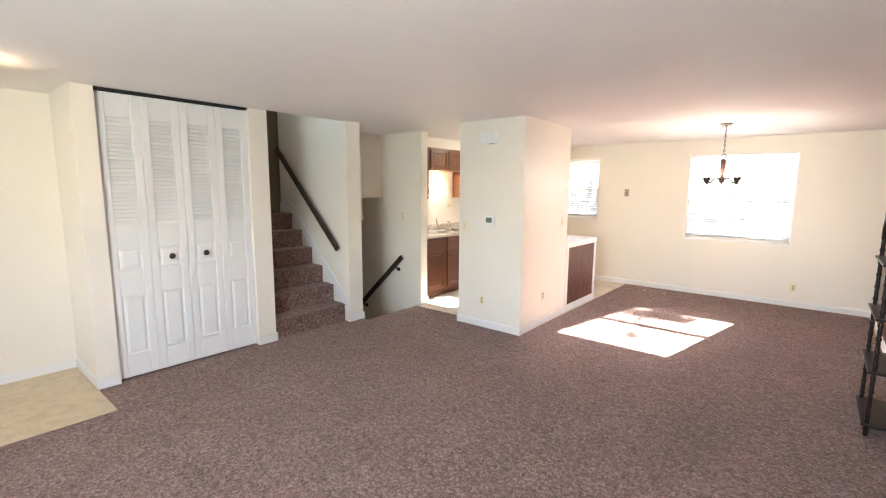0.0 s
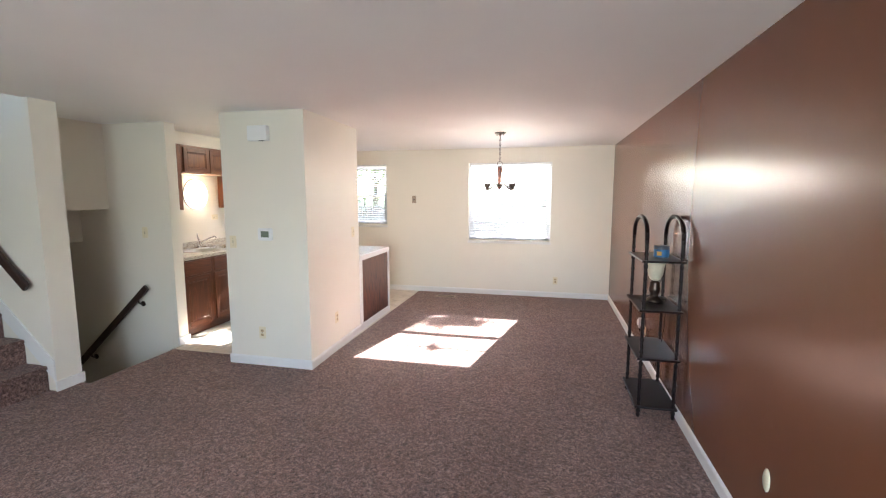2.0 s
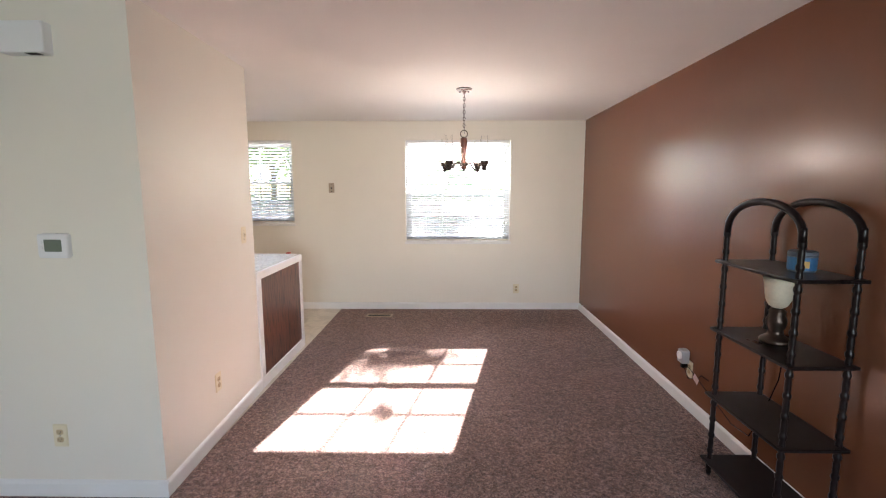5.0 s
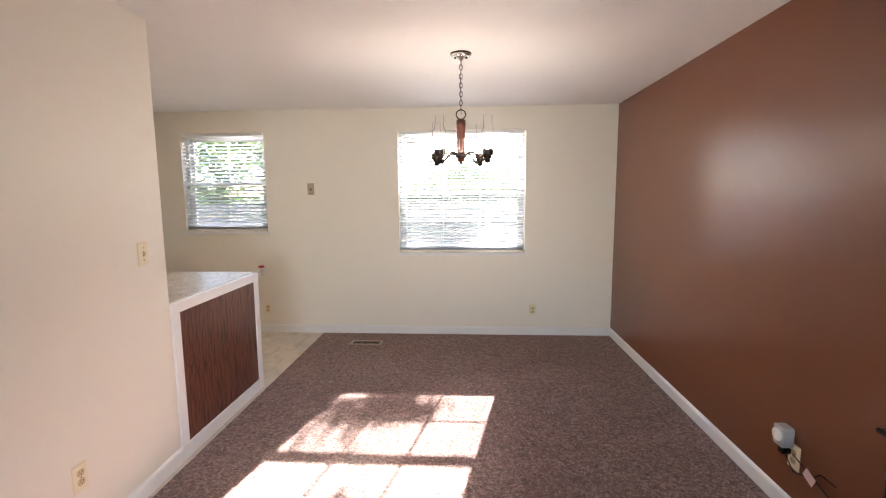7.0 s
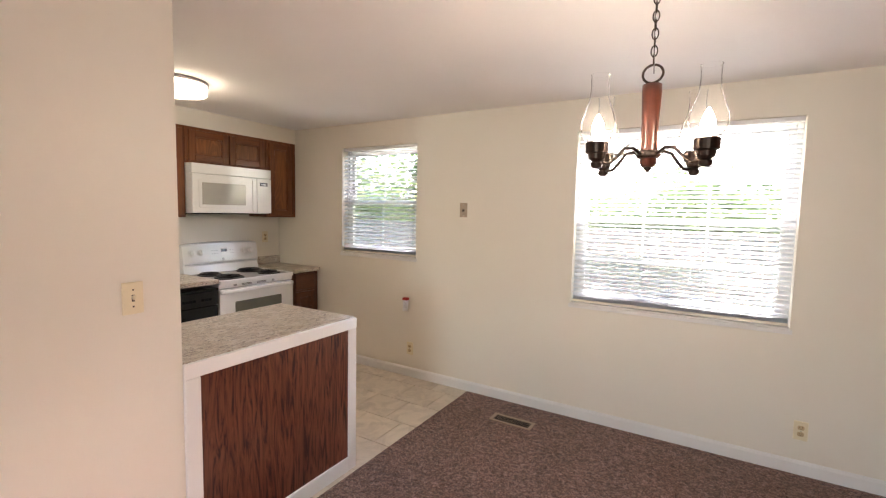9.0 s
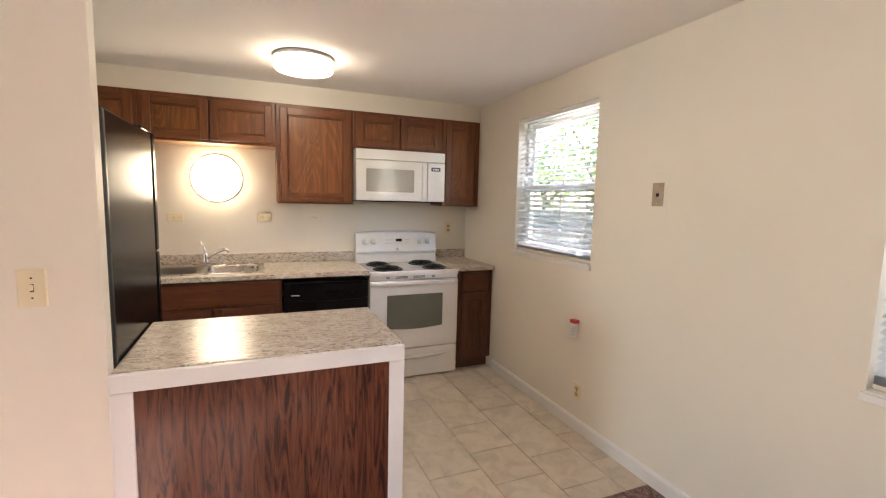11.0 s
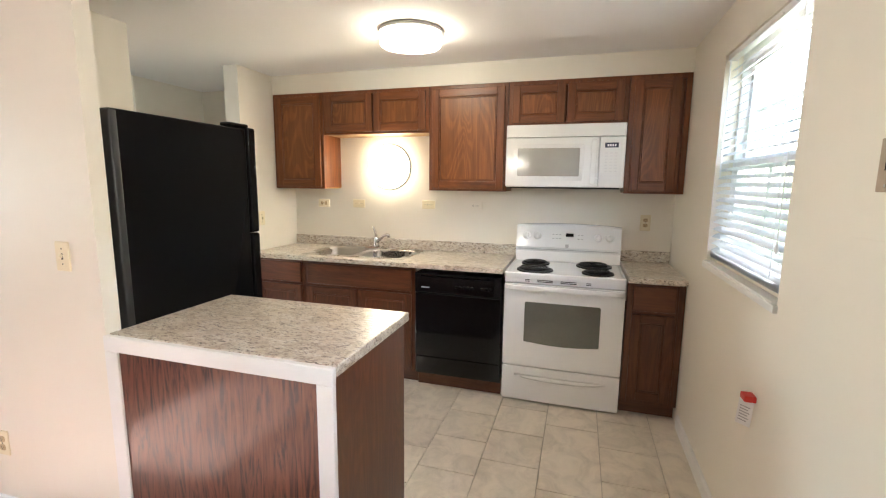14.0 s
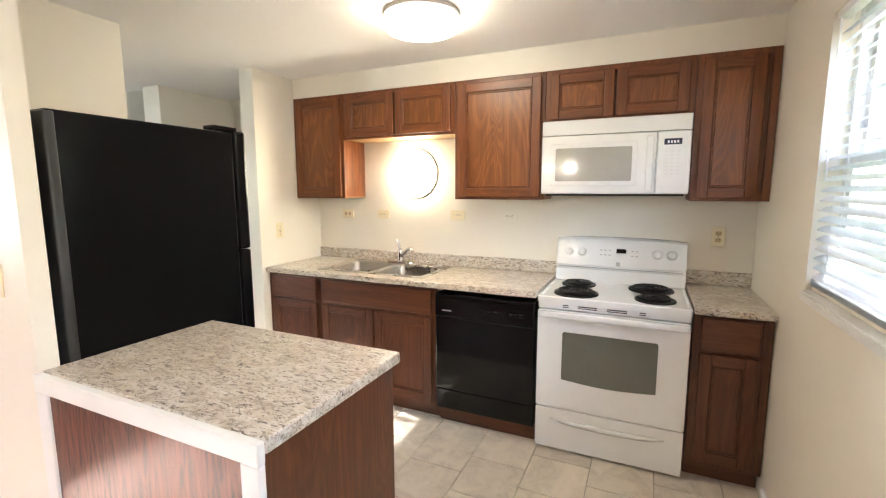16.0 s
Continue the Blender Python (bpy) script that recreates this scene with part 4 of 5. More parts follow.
def dishwasher():
    x0, y0, y1 = -4.20, 6.186, 6.818
    dwr = thing("dishwasher", (x0, y0, 0), "black built-in dishwasher under the counter", "dishwasher")
    w, d = y1 - y0, -3.648 - x0
    part("tub", boxes((0, d - 0.01, 0.006, w - 0.006, 0.10, 0.86)), BLACKG, dwr)
    part("door", plate_yz(0.004, w - 0.004, 0.245, 0.715, d - 0.01, d + 0.022, 0.006), BLACKG, dwr)
    cp = part("control_panel", plate_yz(0.004, w - 0.004, 0.720, 0.862, d - 0.01, d + 0.030, 0.008), BLACKG, dwr)
    part("handle_recess", boxes((d + 0.0295, d + 0.033, 0.05, w - 0.05, 0.838, 0.846)), BLACKF, cp)
    for i in range(5):
        part("button", boxes((d + 0.0295, d + 0.034, 0.30 + i * 0.028, 0.322 + i * 0.028, 0.765, 0.785), bevel=0.002, seg=1), BLACKF, cp)
    for i in range(3):
        part("button", boxes((d + 0.0295, d + 0.034, 0.48 + i * 0.03, 0.504 + i * 0.03, 0.765, 0.785), bevel=0.002, seg=1), BLACKF, cp)
    part("brand_bar", boxes((d + 0.0295, d + 0.0312, 0.055, 0.115, 0.757, 0.764)), GREYLINE, cp, "small pale maker's mark")
    part("lower_panel", plate_yz(0.004, w - 0.004, 0.108, 0.238, d - 0.02, d + 0.008, 0.006), BLACKG, dwr)
    part("toe_kick", boxes((0, d - 0.05, 0.004, w - 0.004, 0.0, 0.104)), OAK_BY, dwr, "dark oak toe kick")
    return dwr


dishwasher()


def refrigerator():
    f = thing("refrigerator", (-1.990, 4.826, 0), "black top-freezer refrigerator backed against the wall", "refrigerator")
    # local x runs away from the wall, towards -x of the room
    w, d, h = 0.74, 0.725, 1.765
    def bx(x0, x1, y0, y1, z0, z1, b=0.006):
        return boxes((-x1, -x0, y0, y1, z0, z1), bevel=b, seg=2)
    part("cabinet", bx(0.0, d, 0, w, 0.03, h), BLACKF, f)
    for nm, a, b in (("freezer_door", 1.2115, h + 0.012), ("fridge_door", 0.075, 1.2085)):
        dd = part(nm, bx(d + 0.012, d + 0.075, 0.002, w + 0.004, a, b, 0.012), BLACKF, f)
        part("gasket", bx(d, d + 0.012, 0.015, w - 0.012, a + 0.01, b - 0.012, 0), SHADOWGAP, dd)
        za, zb = (a + 0.06, a + 0.36) if nm == "freezer_door" else (b - 0.52, b - 0.06)
        part("handle", tube([(-d - 0.07, 0.05, za), (-d - 0.115, 0.05, za + 0.03), (-d - 0.118, 0.05, (za + zb) / 2), (-d - 0.115, 0.05, zb - 0.03), (-d - 0.07, 0.05, zb)], 0.011, 8), BLACKF, dd)
    part("top_hinge", bx(d - 0.08, d + 0.05, w - 0.09, w - 0.02, h + 0.0125, h + 0.030, 0.005), BLACKG, f)
    part("base_grille", bx(d - 0.03, d + 0.03, 0.01, w - 0.01, 0.012, 0.068, 0.003), BLACKG, f)
    for y in (0.06, w - 0.06):
        for x in (0.06, d - 0.06):
            part("roller_foot", lathe([(0.02, 0.0035), (0.02, 0.03)], 10, -x, y), BLACKG, f)
    # Lighter than the cabinet: the light this edge catches is painted on.
    part("back_edge", boxes((-0.030, 0.004, 0.004, w + 0.003, 0.04, h - 0.004), bevel=0.008, seg=3), GREYDK, f, "back edge coloured dark grey for its sheen", smooth=True)
    return f


refrigerator()


def kitchen_sink():
    s = thing("kitchen_sink", ((SX0 + SX1) / 2, (SY0 + SY1) / 2, TOPZ), "double bowl stainless steel drop-in sink", "sink")
    hx, hy = (SX1 - SX0) / 2 + 0.018, (SY1 - SY0) / 2 + 0.018
    # rim with two openings: strips round the bowls
    b0, b1, m = -hx + 0.085, hx - 0.035, 0.017
    bowls = [(-hy + 0.035, -m), (m, hy - 0.035)]
    bevelled(part("rim", boxes((-hx, b0, -hy, hy, 0.0005, 0.006), (b1, hx, -hy, hy, 0.0005, 0.006), (b0, b1, -hy, bowls[0][0], 0.0005, 0.006), (b0, b1, bowls[0][1], bowls[1][0], 0.0005, 0.006), (b0, b1, bowls[1][1], hy, 0.0005, 0.006)), STEEL, s), 0.002)
    for ya, yb in bowls:
        loops = []
        for inset, z, r in ((-0.004, 0.0062, 0.05), (0.004, 0.0052, 0.05), (0.008, -0.004, 0.05), (0.014, -0.13, 0.055), (0.03, -0.165, 0.06), (0.06, -0.175, 0.06)):
            loops.append([(a, b, z) for a, b in rrect(b0 + inset, b1 - inset, ya + inset, yb - inset, r, 5)])
        bm = loft(loops)
        bmesh.ops.reverse_faces(bm, faces=bm.faces[:])
        bowl = part("bowl", bm, STEEL, s, smooth=True)
        part("drain", lathe([(0.045, -0.1745), (0.045, -0.171), (0.03, -0.172), (0.01, -0.174)], 20, (b0 + b1) / 2, (ya + yb) / 2), CHROME, bowl)
    return s


kitchen_sink()


def faucet():
    f = thing("kitchen_faucet", (-4.150, 5.640, TOPZ + 0.0065), "chrome single-lever kitchen faucet", "faucet")
    part("base_plate", loft([[(a, b, z) for a, b in rrect(-0.028 + i, 0.028 - i, -0.115 + i, 0.115 - i, 0.026)] for i, z in ((0, 0), (0, 0.006), (0.006, 0.012))], True, True), CHROME, f)
    part("body", lathe([(0.026, 0.011), (0.025, 0.03), (0.021, 0.055), (0.022, 0.085), (0.018, 0.10), (0.006, 0.104)], 20), CHROME, f, smooth=True)
    part("spout", tube([(0.0, 0.004, 0.05), (0.03, 0.04, 0.082), (0.068, 0.095, 0.116), (0.10, 0.142, 0.136), (0.115, 0.162, 0.134), (0.12, 0.170, 0.114)], [0.014, 0.0135, 0.012, 0.012, 0.0125, 0.013], 12), CHROME, f, smooth=True)
    part("lever", tube([(0.0, 0.0, 0.098), (-0.004, -0.010, 0.13), (-0.002, -0.020, 0.160), (0.004, -0.030, 0.188)], [0.012, 0.010, 0.008, 0.007], 10), CHROME, f, smooth=True)
    return f


faucet()

# ---- lamps ----


def drum_lamp(x, y, label, r=0.18, h=0.085, lit=LAMP_WHITE):
    l_ = thing("ceiling_lamp", (x, y, H), label, "ceiling lamp")
    part("canopy", lathe([(r + 0.004, -0.0005), (r + 0.006, -0.004), (r + 0.006, -0.022), (r - 0.004, -0.0225)], 48), GREYM, l_, "thin metal rim")
    part("diffuser", lathe([(r - 0.010, -0.0228), (r - 0.005, -0.03), (r - 0.004, -h + 0.012), (r - 0.009, -h + 0.003), (r - 0.022, -h), (0.02, -h - 0.002)], 40), lit, l_, "lit white drum diffuser", smooth=False)
    return l_


drum_lamp(-3.23, 6.31, "lit round drum lamp on the kitchen ceiling")
drum_lamp(-3.29, 0.43, "lit round drum lamp on the foyer ceiling", 0.17, 0.09, LAMP_FOYER)


def round_wall_lamp():
    l_ = thing("wall_lamp", (WEST_K, 5.727, 1.622), "lit round fluorescent lamp on the wall above the sink", "wall lamp")
    b = lathe([(0.190, 0.0005), (0.190, 0.016), (0.184, 0.022)], 48)
    spun(b, Matrix.Rotation(radians(90), 4, 'Y'))
    part("rim", b, GREYM, l_, "thin metal rim")
    b = lathe([(0.182, 0.0225), (0.180, 0.045), (0.162, 0.062), (0.11, 0.072), (0.02, 0.076)], 48)
    spun(b, Matrix.Rotation(radians(90), 4, 'Y'))
    part("diffuser", b, LAMP_ROUND, l_, "glowing white diffuser", smooth=True)
    return l_


round_wall_lamp()

REDWOOD = wood("red_brown_turned_wood", (0.045, 0.011, 0.006), (0.115, 0.030, 0.015), "z", 0.3, 0.3)


def chandelier():
    c = thing("chandelier", (-0.334, 6.234, H), "bronze and wood chandelier with four glass chimneys and lit bulbs", "chandelier")
    part("canopy", lathe([(0.064, -0.009), (0.060, -0.017), (0.046, -0.024), (0.014, -0.030), (0.010, -0.044)], 32), CHROME, c, "polished pale metal ceiling canopy", smooth=True)
    part("canopy_rim", lathe([(0.064, -0.0005), (0.067, -0.002), (0.067, -0.008), (0.064, -0.0088)], 32), BRONZE, c, "dark bronze canopy rim")
    for k in range(2):
        part("canopy_screw", lathe([(0.007, -0.020), (0.007, -0.031), (0.003, -0.034)], 12, 0.036 * (1 - 2 * k), 0.0), BRONZE, c)
    zr, zt, zb = -0.372, -0.402, -0.668
    n = 11
    top = -0.044
    step = (top - (zr + 0.030)) / n
    for i in range(n):
        zc = top - step * (i + 0.5)
        a, b = 0.0095, step * 0.64
        pts = []
        for k in range(16):
            t = 2 * math.pi * k / 16
            u, v = a * math.cos(t), b * math.sin(t)
            pts.append((u, 0, zc + v) if i % 2 else (0, u, zc + v))
        part("chain_link", tube(pts, 0.0021, 6, True), BRONZE, c)
    part("supply_cord", tube([(0.004, 0.004, top), (-0.004, 0.003, -0.2), (0.003, -0.003, zr)], 0.0022, 6), GREYM, c, "pale cord woven through the chain")
    part("ring", tube([(0.030 * math.cos(t), 0.006 * math.sin(t), zr + 0.030 * math.sin(t)) for t in [2 * math.pi * k / 24 for k in range(24)]], 0.004, 8, True), BRONZE, c, smooth=True)
    part("column", lathe([(0.008, zt + 0.002), (0.029, zt - 0.004), (0.030, zt - 0.03), (0.026, zt - 0.12), (0.027, zt - 0.20), (0.030, zt - 0.215), (0.024, zt - 0.225), (0.026, zb + 0.012), (0.018, zb)], 24), REDWOOD, c, "red-brown turned wooden column", smooth=True)
    part("collar", lathe([(0.031, zb + 0.052), (0.038, zb + 0.046), (0.038, zb + 0.034), (0.031, zb + 0.028)], 24), BRONZE, c)
    part("finial", lathe([(0.010, zb + 0.001), (0.012, zb - 0.006), (0.004, zb - 0.016)], 14), BRONZE, c, smooth=True)
    for i in range(4):
        a = radians(52.5 + 90 * i)
        ca, sa = math.cos(a), math.sin(a)
        R_ = 0.208
        up = zb + 0.030
        prof = [(0.034, zb + 0.040), (0.065, zb + 0.056), (0.100, zb + 0.052), (0.132, zb + 0.022), (0.160, zb + 0.002), (0.185, zb + 0.002), (R_, up - 0.012)]
        part("arm", tube([(r * ca, r * sa, z) for r, z in prof], 0.0058, 8), BRONZE, c, smooth=True)
        cx, cy = R_ * ca, R_ * sa
        cup = part("candle_cup", lathe([(0.010, up - 0.046), (0.016, up - 0.042), (0.018, up - 0.030), (0.014, up - 0.024), (0.024, up - 0.016), (0.026, up - 0.002), (0.034, up + 0.002), (0.035, up + 0.032), (0.031, up + 0.035)], 24, cx, cy), BRONZE, c, "dark bronze lamp cup")
        part("bulb", lathe([(0.010, up + 0.0352), (0.012, up + 0.045), (0.019, up + 0.066), (0.018, up + 0.083), (0.009, up + 0.106), (0.002, up + 0.118)], 16, cx, cy), BULB, cup, "lit flame bulb", smooth=True)
        outer = [(0.028, up + 0.0355), (0.040, up + 0.046), (0.050, up + 0.066), (0.053, up + 0.085), (0.049, up + 0.108), (0.037, up + 0.140), (0.029, up + 0.165), (0.026, up + 0.200), (0.027, up + 0.228), (0.029, up + 0.236)]
        inner = [(r - 0.0018, z) for r, z in outer[::-1]]
        bm = bmesh.new()
        seg = 22
        rings = [[bm.verts.new((cx + r * math.cos(2 * math.pi * k / seg), cy + r * math.sin(2 * math.pi * k / seg), z)) for k in range(seg)] for r, z in outer + inner]
        rings.append(rings[0])
        for p, q in zip(rings, rings[1:]):
            for k in range(seg):
                bm.faces.new((p[k], p[(k + 1) % seg], q[(k + 1) % seg], q[k]))
        ch = part("chimney", bm, CHIMNEY, c, "clear glass lamp chimney", smooth=True)
        ch.visible_shadow = False
    return c


chandelier()

# ---- etagere and what stands on it ----


def etagere():
    e = thing("etagere", (1.042, 4.335, 0), "black-brown lacquered four-tier shelf stand with arched tops", "shelf stand")
    hx, hy = 0.116, 0.238
    prof = [(0.011, 0.0), (0.014, 0.02)]
    z = 0.03
    while z < 1.27:
        # turned beads along the post
        prof += [(0.011, z), (0.0155, z + 0.010), (0.0155, z + 0.022), (0.011, z + 0.032), (0.0125, z + 0.044), (0.0125, z + 0.075), (0.011, z + 0.085)]
        z += 0.0885
    prof.append((0.013, 1.30))
    for sx in (-hx, hx):
        for sy in (-hy, hy):
            part("post", lathe(prof, 10, sx, sy), LACQ, e, smooth=True)
    for sx in (-hx, hx):
        pts = []
        for k in range(17):
            t = math.pi * k / 16
            pts.append((sx, -hy * math.cos(t), 1.295 + 0.155 * math.sin(t) ** 0.8 if 0 < k < 16 else 1.295))
        part("arch", tube(pts, 0.0155, 10), LACQ, e, "smooth arched top rail", smooth=True)
    for z in (0.085, 0.442, 0.794, 1.146):
        bevelled(part("shelf", boxes((-hx - 0.032, hx + 0.022, -hy - 0.034, hy + 0.034, z - 0.008, z + 0.007)), LACQ, e), 0.004)
    return e


etagere()

ALABASTER = mottled("cream_alabaster_glass", (0.62, 0.56, 0.44), 0.35, 0.15, 14, 80, 0.05)
lampb = thing("table_lamp", (1.05, 4.36, 0.8012), "small unlit table lamp with a cream glass bowl shade", "table lamp")
part("base", lathe([(0.060, 0), (0.063, 0.012), (0.055, 0.026), (0.034, 0.040), (0.030, 0.06), (0.040, 0.085), (0.041, 0.11), (0.032, 0.135), (0.036, 0.15), (0.020, 0.165)], 24), BRONZE, lampb, "dark turned lamp base", smooth=True)
part("shade", lathe([(0.020, 0.1655), (0.036, 0.176), (0.050, 0.205), (0.056, 0.24), (0.060, 0.275), (0.067, 0.305), (0.061, 0.305), (0.048, 0.24), (0.025, 0.19)], 28), ALABASTER, lampb, "cream mottled glass bowl shade", smooth=True)
part("cord", tube([(0.04, 0, 0.012), (0.09, 0.03, 0.02), (0.1, 0.06, -0.02), (0.105, 0.09, -0.22), (0.1, 0.16, -0.42), (0.09, 0.24, -0.60), (0.10, 0.4, -0.62), (0.115, 0.7, -0.55), (0.13, 0.93, -0.50)], 0.0028, 6), BLACKG, lampb, "thin black power cord")

BLUEL = mottled("blue_label", (0.03, 0.13, 0.28), 0.45, 0.2, 20, 90, 0)
ORANGEL = mottled("orange_label_mark", (0.55, 0.32, 0.08), 0.5, 0.1, 20, 90, 0)
jar = thing("storage_jar", (1.06, 4.26, 1.1532), "small round tub with a blue label and grey lid", "jar")
SLATEP = mottled("blue_grey_plastic", (0.07, 0.085, 0.11), 0.4, 0.1, 20, 90, 0)
part("tub", lathe([(0.046, 0), (0.050, 0.006), (0.052, 0.070), (0.048, 0.072)], 26), SLATEP, jar)
part("label_band", lathe([(0.0515, 0.010), (0.0528, 0.064)], 26), BLUEL, jar, "blue paper label band")
part("label_mark", spun(boxes((-0.0555, -0.0515, -0.018, 0.014, 0.022, 0.050)), Matrix.Rotation(radians(60), 4, 'Z')), ORANGEL, jar, "orange patch on the label")
part("lid", lathe([(0.053, 0.0725), (0.053, 0.086), (0.048, 0.090), (0.01, 0.091)], 26), SLATEP, jar, "blue-grey screw lid")

# ---- plates on the walls ----


def wall_plate(kind, at, rz, label, category, flat=False, material=IVORY, group="wall plates"):
    """An outlet, a toggle switch or a blank plate. Built facing -y, then turned by rz."""
    nm = {"outlet": "electrical_outlet", "switch": "light_switch", "blank": "cover_plate"}[kind]
    p = thing(nm, at, label, category, group)
    p.matrix_basis = pose(*at, 0, 0, rz) @ (Matrix.Rotation(radians(90), 4, 'Y') if flat else Matrix.Identity(4))
    w, h = 0.035, 0.0575
    bm = loft([[(a, y, b) for a, b in rrect(-w + i, w - i, -h + i, h - i, 0.004)] for i, y in ((0, -0.0005), (0, -0.003), (0.003, -0.006))], True, True)
    bmesh.ops.recalc_face_normals(bm, faces=bm.faces[:])
    part("plate", bm, material, p)
    if kind == "outlet":
        for z in (-0.0195, 0.0195):
            rc = loft([[(a, y, z + b) for a, b in rrect(-0.0165 + i, 0.0165 - i, -0.0135 + i, 0.0135 - i, 0.009)] for i, y in ((0, -0.0055), (0, -0.0078), (0.001, -0.0085))], True, True)
            bmesh.ops.recalc_face_normals(rc, faces=rc.faces[:])
            rec = part("receptacle", rc, TAN_PLASTIC if material is IVORY else material, p)
            for x in (-0.006, 0.006):
                part("slot", boxes((x - 0.0011, x + 0.0011, -0.0089, -0.0084, z - 0.001, z + 0.007)), DARKR, rec)
            part("slot", boxes((-0.002, 0.002, -0.0089, -0.0084, z - 0.009, z - 0.005)), DARKR, rec)
    elif kind == "switch":
        part("toggle_slot", boxes((-0.005, 0.005, -0.0064, -0.0055, -0.012, 0.012)), BRONZE, p)
        part("toggle", spun(boxes((-0.0042, 0.0042, -0.014, 0.0, -0.008, 0.008), bevel=0.0015, seg=1), Matrix.Translation((0, -0.006, 0)) @ Matrix.Rotation(radians(-22), 4, 'X')), material, p)
    for z in ((-0.030, 0.030) if kind == "switch" else ((0,) if kind == "outlet" else (-0.03, 0.03))):
        s = lathe([(0.003, 0), (0.003, 0.0008)], 10)
        spun(s, Matrix.Translation((0, -0.006, z)) @ Matrix.Rotation(radians(90), 4, 'X'))
        part("screw", s, BRONZE, p)
    return p


wall_plate("outlet", (-2.462, NORTH, 0.263), 0, "ivory duplex outlet low on the window wall", "outlet")
wall_plate("outlet", (0.388, NORTH, 0.268), 0, "ivory duplex outlet low under the dining window", "outlet")
wall_plate("switch", (PB + 0.006, 5.40, 1.200), 92, "ivory toggle switch on the partition wall", "light switch")
wall_plate("outlet", (PX - 0.0192, 4.92, 0.345), 92, "ivory duplex outlet on the partition wall", "outlet")
wall_plate("switch", (-2.62, PY, 1.175), 0, "ivory toggle switch on the wall stub", "light switch")
wall_plate("outlet", (-2.353, PY, 0.317), 0, "ivory duplex outlet low on the wall stub", "outlet")
wall_plate("switch", (-3.93, 4.65, 1.215), 0, "ivory toggle switch above the descending stair", "light switch")
wall_plate("switch", (-3.78, 4.78, 1.19), 180, "ivory toggle switch beside the counter", "light switch")
wall_plate("outlet", (WEST_K, 5.077, 1.303), 90, "ivory outlet lying flat above the backsplash", "outlet", True)
wall_plate("switch", (WEST_K, 5.426, 1.306), 90, "ivory switch lying flat above the backsplash", "light switch", True)
wall_plate("switch", (WEST_K, 6.074, 1.311), 90, "ivory switch lying flat above the backsplash", "light switch", True)
wall_plate("outlet", (WEST_K, 6.478, 1.311), 90, "cream painted outlet lying flat above the backsplash", "outlet", True, WALL)
wall_plate("outlet", (WEST_K, 7.756, 1.218), 90, "ivory duplex outlet beside the range", "outlet")
wall_plate("outlet", (EAST, 5.30, 0.285), -90, "ivory duplex outlet on the brown wall", "outlet")

ov = thing("cover_plate", (EAST, 2.816, 0.385), "cream oval cover plate on the brown wall", "wall plate", rz=-90)
b = lathe([(0.036, 0.0005), (0.036, 0.003), (0.028, 0.008), (0.008, 0.0095)], 26)
spun(b, Matrix.Diagonal((0.8, 1, 1.45, 1)) @ Matrix.Rotation(radians(90), 4, 'X'))
part("plate", b, IVORY, ov, smooth=True)

BEIGEM = mottled("dull_beige_metal", (0.42, 0.33, 0.25), 0.5, 0.15, 30, 90, 0.03, metal=0.2)
ph = thing("phone_jack", (-1.955, NORTH, 1.52), "beige metal telephone jack on a painted cover board", "phone jack")
bevelled(part("cover_board", boxes((-0.085, 0.085, -0.0032, -0.0005, -0.145, 0.15)), WALL, ph, "cream painted cover board"), 0.002)
bevelled(part("jack_plate", boxes((-0.012, 0.058, -0.008, -0.0034, -0.036, 0.084)), BEIGEM, ph, "dull beige metal jack plate"), 0.002)
part("jack_opening", boxes((0.014, 0.032, -0.0092, -0.0082, 0.012, 0.030)), DARKR, ph)
for z in (-0.022, 0.068):
    s = lathe([(0.004, 0), (0.004, 0.002)], 10)
    spun(s, Matrix.Translation((0.023, -0.0081, z)) @ Matrix.Rotation(radians(90), 4, 'X'))
    part("stud", s, CHROME, ph)

REDP = mottled("red_plastic", (0.55, 0.03, 0.02), 0.4, 0.1, 20, 90, 0)
tg = thing("hang_tag", (-2.51, NORTH, 0.70), "small white paper tag hung from a red clip", "tag")
part("clip", boxes((-0.018, 0.032, -0.040, -0.0005, 0.013, 0.036), bevel=0.004, seg=2), REDP, tg, "red plastic clip")
tag_turn = Matrix.Translation((0.012, -0.026, 0)) @ Matrix.Rotation(radians(50), 4, 'Z') @ Matrix.Rotation(radians(4), 4, 'Y')
part("tag", spun(boxes((-0.025, 0.025, -0.0012, 0.0, -0.085, 0.014)), tag_turn), WHITEP, tg, "white paper tag")
for i in range(6):
    part("print_line", spun(boxes((-0.018, 0.016 - 0.005 * (i % 2), -0.0017, -0.00125, -0.014 - i * 0.011, -0.010 - i * 0.011)), tag_turn), GREYLINE, tg)

th = thing("thermostat", (-2.268, PY, 1.252), "white digital thermostat on the wall stub", "thermostat")
part("case", spun(plate_yz(-0.070, 0.070, -0.056, 0.056, 0.0005, 0.026, 0.012), Matrix.Rotation(radians(-90), 4, 'Z')), WHITEP, th)
LCD = mottled("grey_green_lcd", (0.16, 0.19, 0.15), 0.2, 0.05, 20, 60, 0)
part("screen", spun(plate_yz(-0.036, 0.044, -0.026, 0.030, 0.0255, 0.0275, 0.003), Matrix.Rotation(radians(-90), 4, 'Z')), LCD, th, "grey-green liquid crystal screen")
for i in range(2):
    part("button", spun(plate_yz(-0.060, -0.045, -0.016 + i * 0.024, 0.0 + i * 0.024, 0.0255, 0.0285, 0.003), Matrix.Rotation(radians(-90), 4, 'Z')), WHITEP, th)

